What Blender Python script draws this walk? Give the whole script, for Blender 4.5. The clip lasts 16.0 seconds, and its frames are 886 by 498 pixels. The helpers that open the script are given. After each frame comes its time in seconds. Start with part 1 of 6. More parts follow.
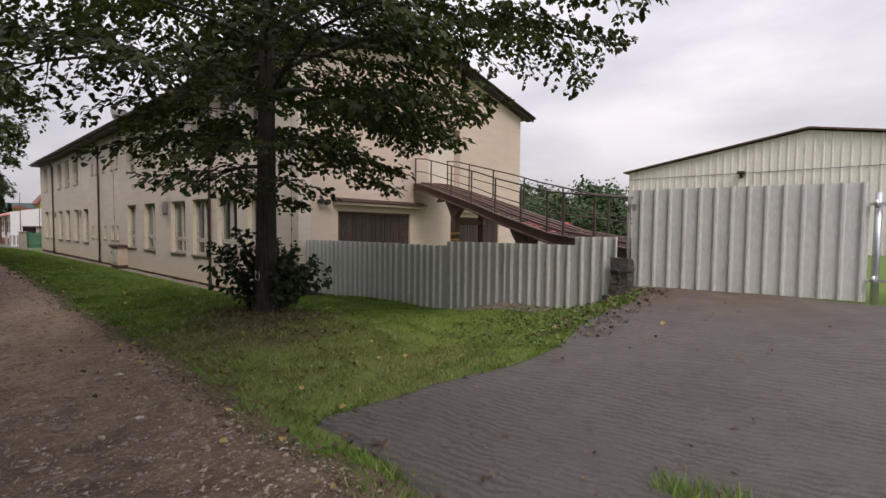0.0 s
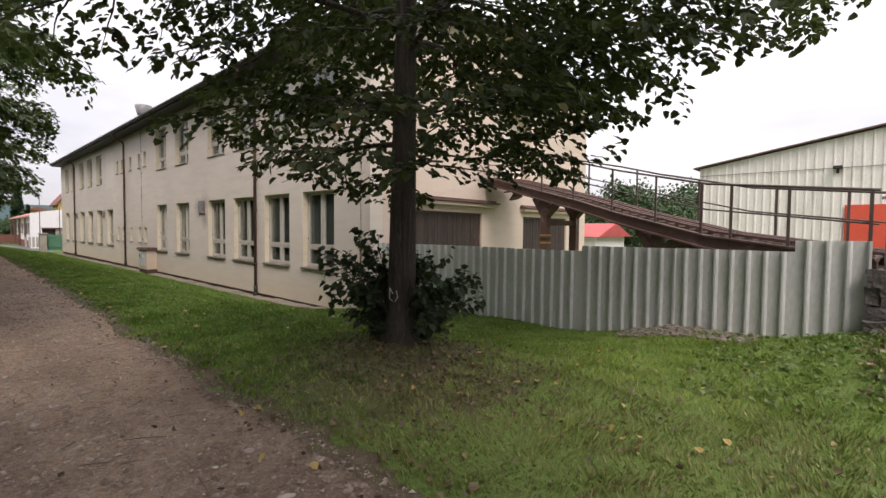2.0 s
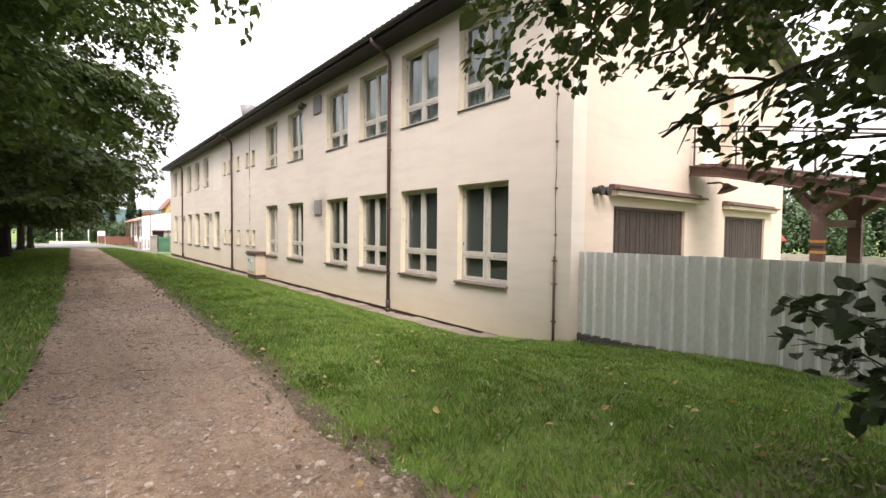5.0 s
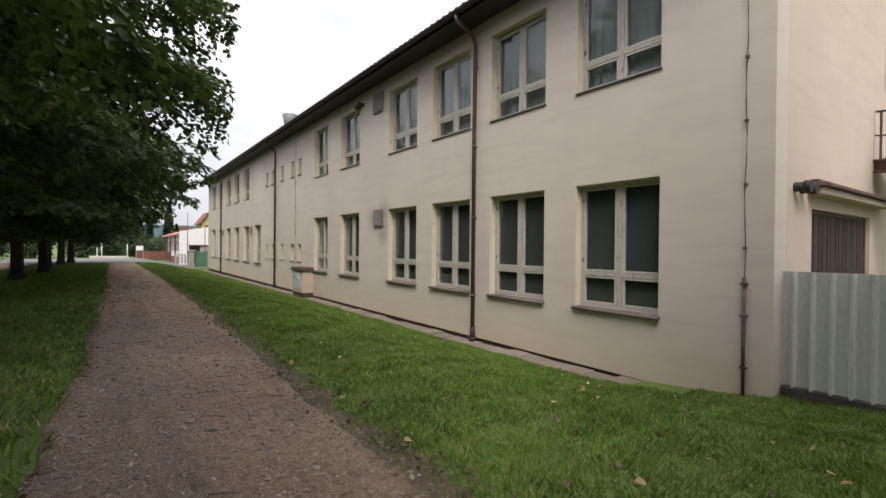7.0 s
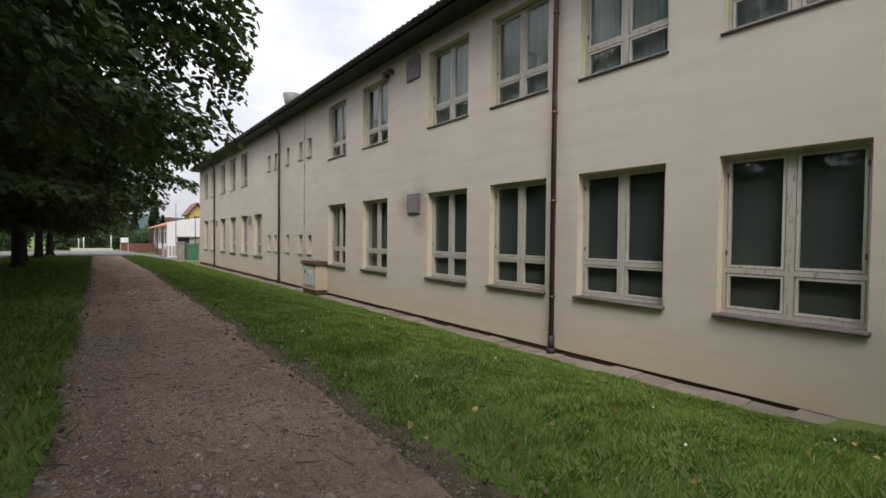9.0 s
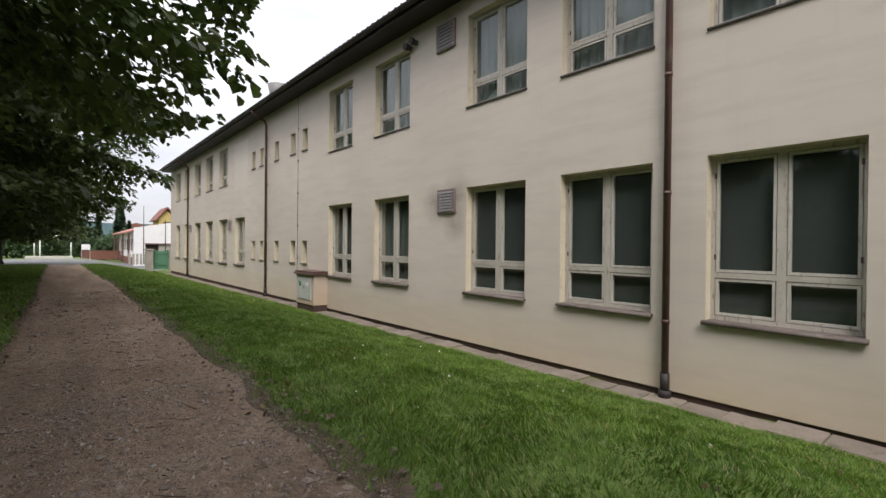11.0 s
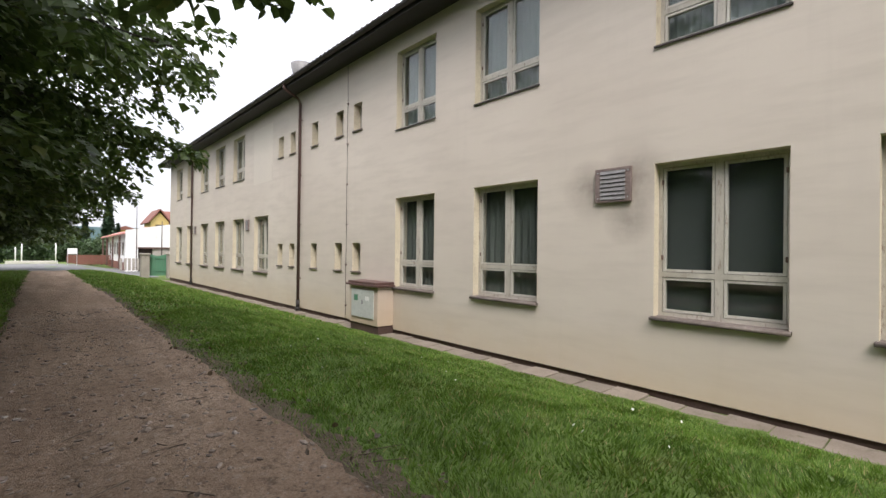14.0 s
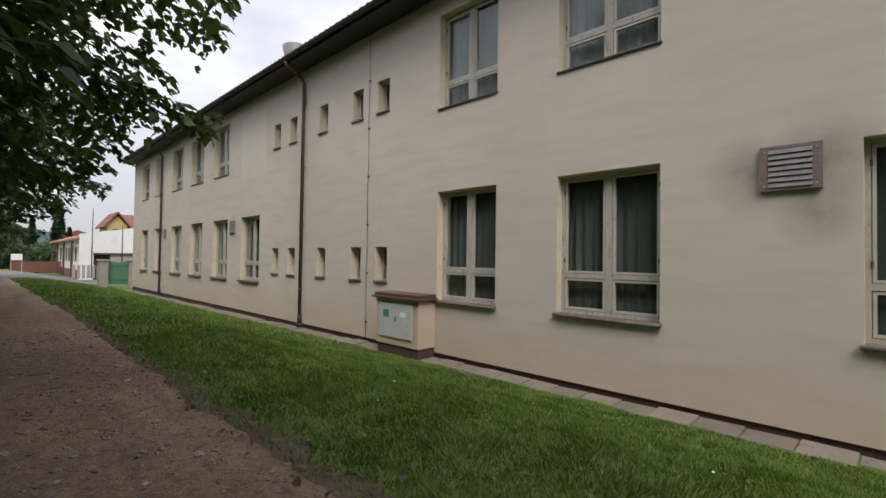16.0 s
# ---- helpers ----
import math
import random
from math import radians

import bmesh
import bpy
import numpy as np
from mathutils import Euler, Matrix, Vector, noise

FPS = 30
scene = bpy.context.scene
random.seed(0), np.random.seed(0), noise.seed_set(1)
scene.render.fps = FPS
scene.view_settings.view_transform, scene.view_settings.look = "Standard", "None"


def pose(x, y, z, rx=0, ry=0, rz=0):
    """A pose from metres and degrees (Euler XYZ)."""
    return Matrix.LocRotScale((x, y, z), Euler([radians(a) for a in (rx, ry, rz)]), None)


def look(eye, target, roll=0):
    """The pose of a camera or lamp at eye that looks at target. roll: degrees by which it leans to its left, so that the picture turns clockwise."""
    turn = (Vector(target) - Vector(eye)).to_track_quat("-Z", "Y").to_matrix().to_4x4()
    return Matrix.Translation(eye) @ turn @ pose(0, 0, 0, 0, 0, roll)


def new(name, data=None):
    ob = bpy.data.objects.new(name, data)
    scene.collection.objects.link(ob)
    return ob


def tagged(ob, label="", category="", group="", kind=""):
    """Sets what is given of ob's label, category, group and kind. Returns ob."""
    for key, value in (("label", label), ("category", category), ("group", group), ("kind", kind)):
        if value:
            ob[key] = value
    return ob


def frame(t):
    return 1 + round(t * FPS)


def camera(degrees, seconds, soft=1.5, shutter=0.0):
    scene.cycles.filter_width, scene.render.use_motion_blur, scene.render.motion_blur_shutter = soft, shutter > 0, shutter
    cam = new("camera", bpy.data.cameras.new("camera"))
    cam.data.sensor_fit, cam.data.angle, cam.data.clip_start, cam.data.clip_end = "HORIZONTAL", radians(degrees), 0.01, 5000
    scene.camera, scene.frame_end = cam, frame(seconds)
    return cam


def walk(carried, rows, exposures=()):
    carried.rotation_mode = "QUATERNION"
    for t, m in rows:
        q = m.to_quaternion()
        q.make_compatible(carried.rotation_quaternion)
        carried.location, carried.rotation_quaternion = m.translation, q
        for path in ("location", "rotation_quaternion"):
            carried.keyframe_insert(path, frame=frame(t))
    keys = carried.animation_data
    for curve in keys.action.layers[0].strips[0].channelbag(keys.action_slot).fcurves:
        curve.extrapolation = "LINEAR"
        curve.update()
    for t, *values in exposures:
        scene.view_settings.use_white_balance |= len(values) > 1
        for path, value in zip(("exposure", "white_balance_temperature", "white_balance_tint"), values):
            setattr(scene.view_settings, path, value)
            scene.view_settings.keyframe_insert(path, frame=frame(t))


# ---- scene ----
cam = camera(87.6, 16.0)
METRES, EYE, TILT, LEAN, TURN = 22.0, 1.35, 0.2, 0.225, 41.4
ROWS = [
    (0.0, 0.0, 0.0, 0.0, 0.04, -2.75, -0.82),
    (0.5, -0.0255, 0.0223, -0.0008, -0.02, -2.72, -0.81),
    (1.0, -0.0498, 0.0441, -0.0014, -0.28, -2.64, -0.8),
    (1.5, -0.0736, 0.0668, -0.0019, 0.28, -2.41, -0.8),
    (2.0, -0.0977, 0.0881, -0.0018, 1.14, -2.59, -0.78),
    (2.5, -0.1197, 0.111, -0.0019, 2.26, -2.65, -0.81),
    (3.0, -0.1427, 0.1331, -0.0022, 3.87, -3.46, -0.82),
    (3.5, -0.1641, 0.1567, -0.0024, 5.51, -3.63, -0.83),
    (4.0, -0.1871, 0.1768, -0.0025, 6.53, -3.61, -0.83),
    (4.5, -0.2076, 0.2003, -0.003, 7.83, -2.88, -0.84),
    (5.0, -0.23, 0.2193, -0.0033, 9.72, -2.39, -0.79),
    (7.5, -0.3416, 0.3212, -0.0069, 12.92, -0.52, -0.73),
    (8.0, -0.365, 0.3383, -0.0077, 12.43, -0.87, -0.71),
    (8.5, -0.388, 0.3588, -0.0092, 11.32, -1.32, -0.79),
    (9.0, -0.4109, 0.3797, -0.01, 11.42, -1.51, -0.79),
    (11.5, -0.5169, 0.4953, -0.0134, 7.7, -0.45, -0.79),
    (12.0, -0.54, 0.5166, -0.0141, 7.15, -0.32, -0.84),
    (12.5, -0.5615, 0.5395, -0.0147, 6.68, 0.06, -0.85),
    (13.0, -0.586, 0.5594, -0.0156, 7.49, -0.06, -0.76),
    (13.5, -0.6106, 0.5801, -0.0159, 8.04, 0.05, -0.79),
    (14.0, -0.6368, 0.598, -0.0161, 7.27, 0.01, -0.87),
    (14.5, -0.6588, 0.6178, -0.0168, 4.89, 0.28, -0.94),
    (15.0, -0.6814, 0.6386, -0.0187, 3.23, 0.47, -1.01),
    (15.5, -0.7029, 0.6613, -0.019, 2.62, 0.77, -1.04),
    (16.0, -0.7266, 0.683, -0.0197, 3.28, 1.01, -1.04),
]
EXPOSURES = [(0.0, 0.12, 6700, 19), (1.5, 0.42, 6700, 18), (3.0, 1.08, 6750, 17), (5.0, 1.6, 6850, 17), (7.5, 0.5, 6550, 14), (9.0, 0.45, 6500, 13), (11.5, 0.74, 6500, 13), (12.5, 0.82, 6500, 13), (14.0, 1.06, 6500, 13), (16.0, 0.38, 6500, 13)]
walk(cam, [(t, pose(0, 0, EYE, TILT, LEAN, TURN) @ pose(METRES * x, METRES * y, METRES * z, 90 + pitch, roll, yaw)) for t, x, y, z, yaw, pitch, roll in ROWS], EXPOSURES)

# ---- world, sun ----
world = bpy.data.worlds.new("overcast_sky")
scene.world = world
world.use_nodes = True
wn, wl = world.node_tree.nodes, world.node_tree.links
wn.clear()
sky = wn.new("ShaderNodeTexSky")
sky.sky_type, sky.sun_disc = "NISHITA", False
sky.sun_elevation, sky.sun_rotation = radians(51), radians(123)
sky.air_density, sky.dust_density = 1.0, 3.0
tc = wn.new("ShaderNodeTexCoord")
mp = wn.new("ShaderNodeMapping")
mp.inputs["Scale"].default_value = (1.1, 1.3, 3.4)
cn = wn.new("ShaderNodeTexNoise")
cn.inputs["Scale"].default_value, cn.inputs["Detail"].default_value, cn.inputs["Roughness"].default_value = 1.5, 7, 0.55
cr = wn.new("ShaderNodeValToRGB")
cr.color_ramp.elements[0].position, cr.color_ramp.elements[0].color = 0.3, (5.3, 5.55, 6.1, 1)
cr.color_ramp.elements[1].position, cr.color_ramp.elements[1].color = 0.68, (9.6, 9.65, 9.8, 1)
mx = wn.new("ShaderNodeMix")
mx.data_type = "RGBA"
mx.inputs[0].default_value = 0.86
bg = wn.new("ShaderNodeBackground")
bg.inputs["Strength"].default_value = 0.1
wo = wn.new("ShaderNodeOutputWorld")
wl.new(tc.outputs["Generated"], mp.inputs["Vector"])
wl.new(mp.outputs["Vector"], cn.inputs["Vector"])
wl.new(cn.outputs["Fac"], cr.inputs["Fac"])
wl.new(sky.outputs[0], mx.inputs[6])
wl.new(cr.outputs["Color"], mx.inputs[7])
# an overcast sky is brighter overhead than at the horizon
sx = wn.new("ShaderNodeSeparateXYZ")
wl.new(tc.outputs["Generated"], sx.inputs[0])
gr = wn.new("ShaderNodeMapRange")
gr.inputs["From Min"].default_value, gr.inputs["From Max"].default_value = 0.0, 1.0
gr.inputs["To Min"].default_value, gr.inputs["To Max"].default_value = 0.72, 1.9
wl.new(sx.outputs["Z"], gr.inputs["Value"])
vm = wn.new("ShaderNodeVectorMath")
vm.operation = "SCALE"
wl.new(mx.outputs[2], vm.inputs[0])
wl.new(gr.outputs[0], vm.inputs["Scale"])
wl.new(vm.outputs[0], bg.inputs["Color"])
wl.new(bg.outputs[0], wo.inputs["Surface"])

sun = new("sun", bpy.data.lights.new("sun", "SUN"))
sun.data.energy, sun.data.angle, sun.data.color = 1.6, radians(26), (1.0, 0.95, 0.88)
sun.matrix_world = look((23, -15, 34), (0, 0, 0))


# ---- materials ----
def material(name):
    m = bpy.data.materials.new(name)
    m.use_nodes = True
    return m, m.node_tree.nodes, m.node_tree.links, m.node_tree.nodes["Principled BSDF"]


def coords(n, l, stretch=(1, 1, 1)):
    g = n.new("ShaderNodeNewGeometry")
    mpn = n.new("ShaderNodeMapping")
    mpn.inputs["Scale"].default_value = stretch
    l.new(g.outputs["Position"], mpn.inputs["Vector"])
    return mpn.outputs["Vector"]


def noise_node(n, l, vec, scale, detail=4, rough=0.55):
    t = n.new("ShaderNodeTexNoise")
    t.inputs["Scale"].default_value, t.inputs["Detail"].default_value, t.inputs["Roughness"].default_value = scale, detail, rough
    l.new(vec, t.inputs["Vector"])
    return t.outputs["Fac"]


def ramp(n, l, fac, stops):
    r = n.new("ShaderNodeValToRGB")
    e = r.color_ramp.elements
    while len(e) < len(stops):
        e.new(0.5)
    for k, (p, c) in enumerate(stops):
        e[k].position, e[k].color = p, (*c, 1)
    l.new(fac, r.inputs["Fac"])
    return r.outputs["Color"]


def blend(n, l, fac, a, b, mode="MIX"):
    m = n.new("ShaderNodeMix")
    m.data_type, m.blend_type = "RGBA", mode
    if isinstance(fac, float):
        m.inputs[0].default_value = fac
    else:
        l.new(fac, m.inputs[0])
    for s, i in ((a, 6), (b, 7)):
        if isinstance(s, tuple):
            m.inputs[i].default_value = (*s, 1)
        else:
            l.new(s, m.inputs[i])
    return m.outputs[2]


def bump(n, l, bsdf, height, strength, distance=0.01):
    b = n.new("ShaderNodeBump")
    b.inputs["Strength"].default_value, b.inputs["Distance"].default_value = strength, distance
    l.new(height, b.inputs["Height"])
    l.new(b.outputs["Normal"], bsdf.inputs["Normal"])


def added(n, l, a, b, op="ADD"):
    k = n.new("ShaderNodeMath")
    k.operation = op
    for q, i in ((a, 0), (b, 1)):
        if isinstance(q, float):
            k.inputs[i].default_value = q
        else:
            l.new(q, k.inputs[i])
    return k.outputs[0]


def surface(name, c1, c2, c3=None, large=0.6, fine=30.0, rough=0.8, metal=0.0, relief=0.2, depth=0.004, stretch=(1, 1, 1), piece=0.0):
    """Two-scale variation between two colours, an optional stain colour, and fine relief."""
    m, n, l, p = material(name)
    v = coords(n, l, stretch)
    big = noise_node(n, l, v, large, 5)
    small = noise_node(n, l, v, fine, 4)
    col = ramp(n, l, big, [(0.32, c1), (0.68, c2)])
    col = blend(n, l, 0.35, col, ramp(n, l, small, [(0.3, tuple(0.72 * c for c in c1)), (0.7, tuple(min(1, 1.15 * c) for c in c2))]))
    if c3:
        st = ramp(n, l, noise_node(n, l, v, large * 2.7, 6, 0.65), [(0.56, (0, 0, 0)), (0.72, (1, 1, 1))])
        col = blend(n, l, st, col, c3)
    if piece:
        oi = n.new("ShaderNodeObjectInfo")
        col = blend(n, l, 1.0, col, ramp(n, l, oi.outputs["Random"], [(0, (1 - piece,) * 3), (1, (1, 1, 1))]), "MULTIPLY")
    l.new(col, p.inputs["Base Color"])
    p.inputs["Roughness"].default_value, p.inputs["Metallic"].default_value = rough, metal
    bump(n, l, p, small, relief, depth)
    return m


def plaster_material(name, c1, c2, stain):
    """Rendered facade: faint horizontal floating marks, weather streaks and a damp foot."""
    m, n, l, p = material(name)
    v = coords(n, l)
    big = noise_node(n, l, v, 0.35, 5)
    col = ramp(n, l, big, [(0.3, c1), (0.7, c2)])
    h = noise_node(n, l, coords(n, l, (0.5, 0.5, 3.0)), 1.6, 6, 0.6)
    col = blend(n, l, ramp(n, l, h, [(0.45, (0, 0, 0)), (0.75, (0.6, 0.6, 0.6))]), col, tuple(0.88 * c for c in c1))
    streak = noise_node(n, l, coords(n, l, (2.2, 2.2, 0.12)), 1.5, 6, 0.65)
    col = blend(n, l, ramp(n, l, streak, [(0.56, (0, 0, 0)), (0.85, (0.3, 0.3, 0.3))]), col, stain)
    sx = n.new("ShaderNodeSeparateXYZ")
    l.new(v, sx.inputs[0])
    foot = n.new("ShaderNodeMapRange")
    foot.inputs["From Min"].default_value, foot.inputs["From Max"].default_value = -0.95, 0.05
    foot.inputs["To Min"].default_value, foot.inputs["To Max"].default_value = 1, 0
    l.new(sx.outputs["Z"], foot.inputs["Value"])
    mul = n.new("ShaderNodeMath")
    mul.operation = "MULTIPLY"
    l.new(foot.outputs[0], mul.inputs[0])
    l.new(noise_node(n, l, v, 0.9, 5, 0.7), mul.inputs[1])
    col = blend(n, l, mul.outputs[0], col, (c1[0] * 0.92, c1[1] * 0.82, c1[2] * 0.58))
    # dark blotches: soot round the vents, darker plaster below the ramp landing
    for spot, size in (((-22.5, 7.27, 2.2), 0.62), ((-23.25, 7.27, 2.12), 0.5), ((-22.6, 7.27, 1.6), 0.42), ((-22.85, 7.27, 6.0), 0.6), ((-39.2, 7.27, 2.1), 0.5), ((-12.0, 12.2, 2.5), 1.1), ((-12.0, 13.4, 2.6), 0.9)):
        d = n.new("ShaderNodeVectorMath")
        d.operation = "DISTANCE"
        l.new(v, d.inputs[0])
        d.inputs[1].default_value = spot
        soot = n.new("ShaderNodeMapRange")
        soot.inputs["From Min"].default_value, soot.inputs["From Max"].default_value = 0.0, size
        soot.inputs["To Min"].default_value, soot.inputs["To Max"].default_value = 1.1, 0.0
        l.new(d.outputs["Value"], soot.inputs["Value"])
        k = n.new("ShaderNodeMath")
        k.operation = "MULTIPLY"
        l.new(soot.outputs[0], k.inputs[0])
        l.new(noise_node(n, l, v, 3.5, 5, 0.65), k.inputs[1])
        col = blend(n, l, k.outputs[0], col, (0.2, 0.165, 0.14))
    l.new(col, p.inputs["Base Color"])
    p.inputs["Roughness"].default_value = 0.92
    bump(n, l, p, added(n, l, added(n, l, noise_node(n, l, v, 110, 3), 0.12, "MULTIPLY"), h), 0.3, 0.006)
    return m


def leaf_material(name, dark, light, odd, clear=0.3):
    m, n, l, p = material(name)
    g = n.new("ShaderNodeNewGeometry")
    c = ramp(n, l, g.outputs["Random Per Island"], [(0.0, dark), (0.72, light), (0.94, light), (1.0, odd)])
    c = blend(n, l, noise_node(n, l, g.outputs["Position"], 0.9, 3), c, dark)
    l.new(c, p.inputs["Base Color"])
    p.inputs["Roughness"].default_value = 0.5
    tr = n.new("ShaderNodeBsdfTranslucent")
    l.new(c, tr.inputs["Color"])
    ms = n.new("ShaderNodeMixShader")
    ms.inputs[0].default_value = clear
    l.new(p.outputs[0], ms.inputs[1])
    l.new(tr.outputs[0], ms.inputs[2])
    l.new(ms.outputs[0], n["Material Output"].inputs["Surface"])
    return m


def glass_material(name, tint, gloss_rough=0.02):
    m, n, l, p = material(name)
    n.remove(p)
    lw = n.new("ShaderNodeLayerWeight")
    lw.inputs["Blend"].default_value = 0.5
    pw = n.new("ShaderNodeMath")
    pw.operation = "POWER"
    l.new(lw.outputs["Facing"], pw.inputs[0])
    pw.inputs[1].default_value = 4.0
    fr = n.new("ShaderNodeMath")
    fr.operation = "MULTIPLY_ADD"
    l.new(pw.outputs[0], fr.inputs[0])
    fr.inputs[1].default_value, fr.inputs[2].default_value = 0.75, 0.045
    gl = n.new("ShaderNodeBsdfGlossy")
    gl.inputs["Roughness"].default_value = gloss_rough
    tr = n.new("ShaderNodeBsdfTransparent")
    tr.inputs["Color"].default_value = (*tint, 1)
    ms = n.new("ShaderNodeMixShader")
    l.new(fr.outputs[0], ms.inputs[0])
    l.new(tr.outputs[0], ms.inputs[1])
    l.new(gl.outputs[0], ms.inputs[2])
    l.new(ms.outputs[0], n["Material Output"].inputs["Surface"])
    return m


M = {}
M["plaster"] = plaster_material("beige_plaster", (0.56, 0.5, 0.435), (0.62, 0.56, 0.49), (0.47, 0.42, 0.37))
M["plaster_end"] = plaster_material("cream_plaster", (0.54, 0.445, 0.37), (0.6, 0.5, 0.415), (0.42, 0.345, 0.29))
M["plaster_patch"] = surface("patched_plaster", (0.62, 0.57, 0.5), (0.66, 0.6, 0.52), rough=0.92, relief=0.15)
M["white_wall"] = surface("white_render", (0.74, 0.73, 0.74), (0.8, 0.79, 0.79), (0.62, 0.6, 0.58), rough=0.9)
M["yellow_wall"] = surface("yellow_render", (0.5, 0.36, 0.13), (0.56, 0.42, 0.18), rough=0.9)
M["plinth"] = surface("brown_plinth", (0.06, 0.035, 0.03), (0.1, 0.06, 0.05), rough=0.85)
M["brown_metal"] = surface("brown_painted_metal", (0.085, 0.045, 0.04), (0.12, 0.065, 0.055), (0.16, 0.12, 0.11), rough=0.5, relief=0.08)
M["fascia"] = surface("dark_eaves_board", (0.016, 0.013, 0.013), (0.03, 0.024, 0.023), rough=0.6, stretch=(0.3, 4, 4))
M["gutter"] = surface("dark_brown_gutter_sheet", (0.032, 0.024, 0.023), (0.055, 0.042, 0.04), rough=0.42, metal=0.2, stretch=(0.4, 2, 2))
M["roof"] = surface("dark_roof_sheet", (0.06, 0.05, 0.05), (0.09, 0.075, 0.07), rough=0.6)
M["sill"] = surface("weathered_brown_sill", (0.1, 0.078, 0.07), (0.17, 0.14, 0.125), (0.24, 0.2, 0.18), large=3, rough=0.65)
M["sill_sheet"] = surface("dark_sheet_sill", (0.035, 0.027, 0.025), (0.06, 0.048, 0.044), rough=0.55)
M["frame"] = surface("weathered_white_paint", (0.4, 0.37, 0.32), (0.52, 0.49, 0.43), (0.2, 0.14, 0.11), large=3, fine=60, rough=0.6, stretch=(2.5, 2.5, 0.7))
M["bead"] = surface("worn_white_sash_paint", (0.44, 0.42, 0.38), (0.56, 0.54, 0.49), (0.24, 0.17, 0.13), large=3, fine=50, rough=0.55, stretch=(3, 3, 0.6))
# yellower old paint, also lifted above the wall colour for the light on jambs
M["reveal"] = surface("lit_cream_reveal_paint", (0.6, 0.53, 0.4), (0.68, 0.61, 0.47), (0.5, 0.43, 0.33), large=1.5, rough=0.9, relief=0.3)
M["glass"] = glass_material("window_glass", (0.85, 0.88, 0.86))
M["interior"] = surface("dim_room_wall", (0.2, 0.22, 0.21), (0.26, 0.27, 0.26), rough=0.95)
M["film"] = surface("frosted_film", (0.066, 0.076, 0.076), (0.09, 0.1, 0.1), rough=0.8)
M["curtain"] = surface("grey_green_curtain", (0.11, 0.122, 0.118), (0.18, 0.195, 0.188), rough=0.95, stretch=(9, 9, 0.3), large=2)
# net curtain whose pale blue-grey carries part of the upper panes' sky reflection
M["net"] = surface("sky_toned_net_curtain", (0.28, 0.31, 0.325), (0.38, 0.41, 0.425), rough=0.95, stretch=(9, 9, 0.3), large=2)
M["sheet"] = surface("grey_green_coated_sheet", (0.54, 0.55, 0.525), (0.615, 0.625, 0.6), (0.46, 0.455, 0.43), large=1.2, rough=0.32, metal=0.15, relief=0.05, stretch=(1, 1, 0.35))
M["galvanised"] = surface("galvanised_metal", (0.45, 0.48, 0.5), (0.6, 0.63, 0.64), rough=0.35, metal=0.75, relief=0.08)
M["shed_sheet"] = surface("cream_corrugated_sheet", (0.6, 0.58, 0.54), (0.68, 0.66, 0.62), (0.48, 0.44, 0.4), large=0.7, rough=0.55, relief=0.05, stretch=(1, 1, 0.25))
M["rust"] = surface("rusty_brown_steel", (0.07, 0.04, 0.033), (0.13, 0.07, 0.055), (0.2, 0.13, 0.11), large=1.6, rough=0.75, relief=0.3)
M["rail"] = surface("dark_rail_paint", (0.05, 0.035, 0.03), (0.09, 0.06, 0.05), rough=0.6)
M["plank"] = surface("dark_weathered_boards", (0.032, 0.023, 0.02), (0.068, 0.048, 0.04), (0.12, 0.1, 0.09), large=2, fine=40, rough=0.85, stretch=(6, 6, 0.6), relief=0.5, piece=0.35)
M["deck"] = surface("grey_brown_deck_boards", (0.13, 0.1, 0.085), (0.2, 0.15, 0.13), large=2, rough=0.9, piece=0.3)
M["concrete"] = surface("old_concrete", (0.3, 0.27, 0.24), (0.4, 0.37, 0.33), (0.2, 0.18, 0.15), large=2, fine=45, rough=0.92, relief=0.4)
M["slab"] = surface("weathered_paving_slab", (0.19, 0.155, 0.125), (0.27, 0.23, 0.19), (0.12, 0.11, 0.075), large=2.5, fine=50, rough=0.95, relief=0.4, piece=0.25)
M["stone"] = surface("rough_stone", (0.04, 0.036, 0.032), (0.1, 0.09, 0.08), (0.022, 0.02, 0.018), large=5, fine=26, rough=0.95, relief=0.9, depth=0.03)
M["bark"] = surface("linden_bark", (0.022, 0.018, 0.015), (0.065, 0.054, 0.044), (0.105, 0.1, 0.088), large=5, fine=9, rough=0.95, relief=1.0, depth=0.06, stretch=(3.6, 3.6, 0.5))
M["chalk"] = surface("faded_white_marking", (0.6, 0.6, 0.57), (0.7, 0.7, 0.66), rough=0.9)
M["linden"] = leaf_material("linden_leaf", (0.018, 0.031, 0.008), (0.1, 0.138, 0.034), (0.2, 0.15, 0.035), 0.42)
M["row_leaf"] = leaf_material("row_linden_leaf", (0.036, 0.064, 0.014), (0.145, 0.21, 0.05), (0.22, 0.23, 0.065), 0.36)
M["far_leaf"] = leaf_material("far_tree_leaf", (0.035, 0.07, 0.022), (0.085, 0.14, 0.05), (0.1, 0.15, 0.05), 0.25)
M["conifer"] = leaf_material("conifer_needle", (0.015, 0.035, 0.015), (0.03, 0.06, 0.025), (0.03, 0.06, 0.02), 0.1)
M["shoot"] = leaf_material("basal_shoot_leaf", (0.014, 0.026, 0.009), (0.048, 0.08, 0.025), (0.11, 0.11, 0.035), 0.3)
M["weed"] = leaf_material("weed_leaf", (0.08, 0.13, 0.028), (0.19, 0.28, 0.065), (0.2, 0.16, 0.06), 0.3)
M["red"] = surface("red_paint", (0.5, 0.06, 0.03), (0.6, 0.08, 0.04), rough=0.6)
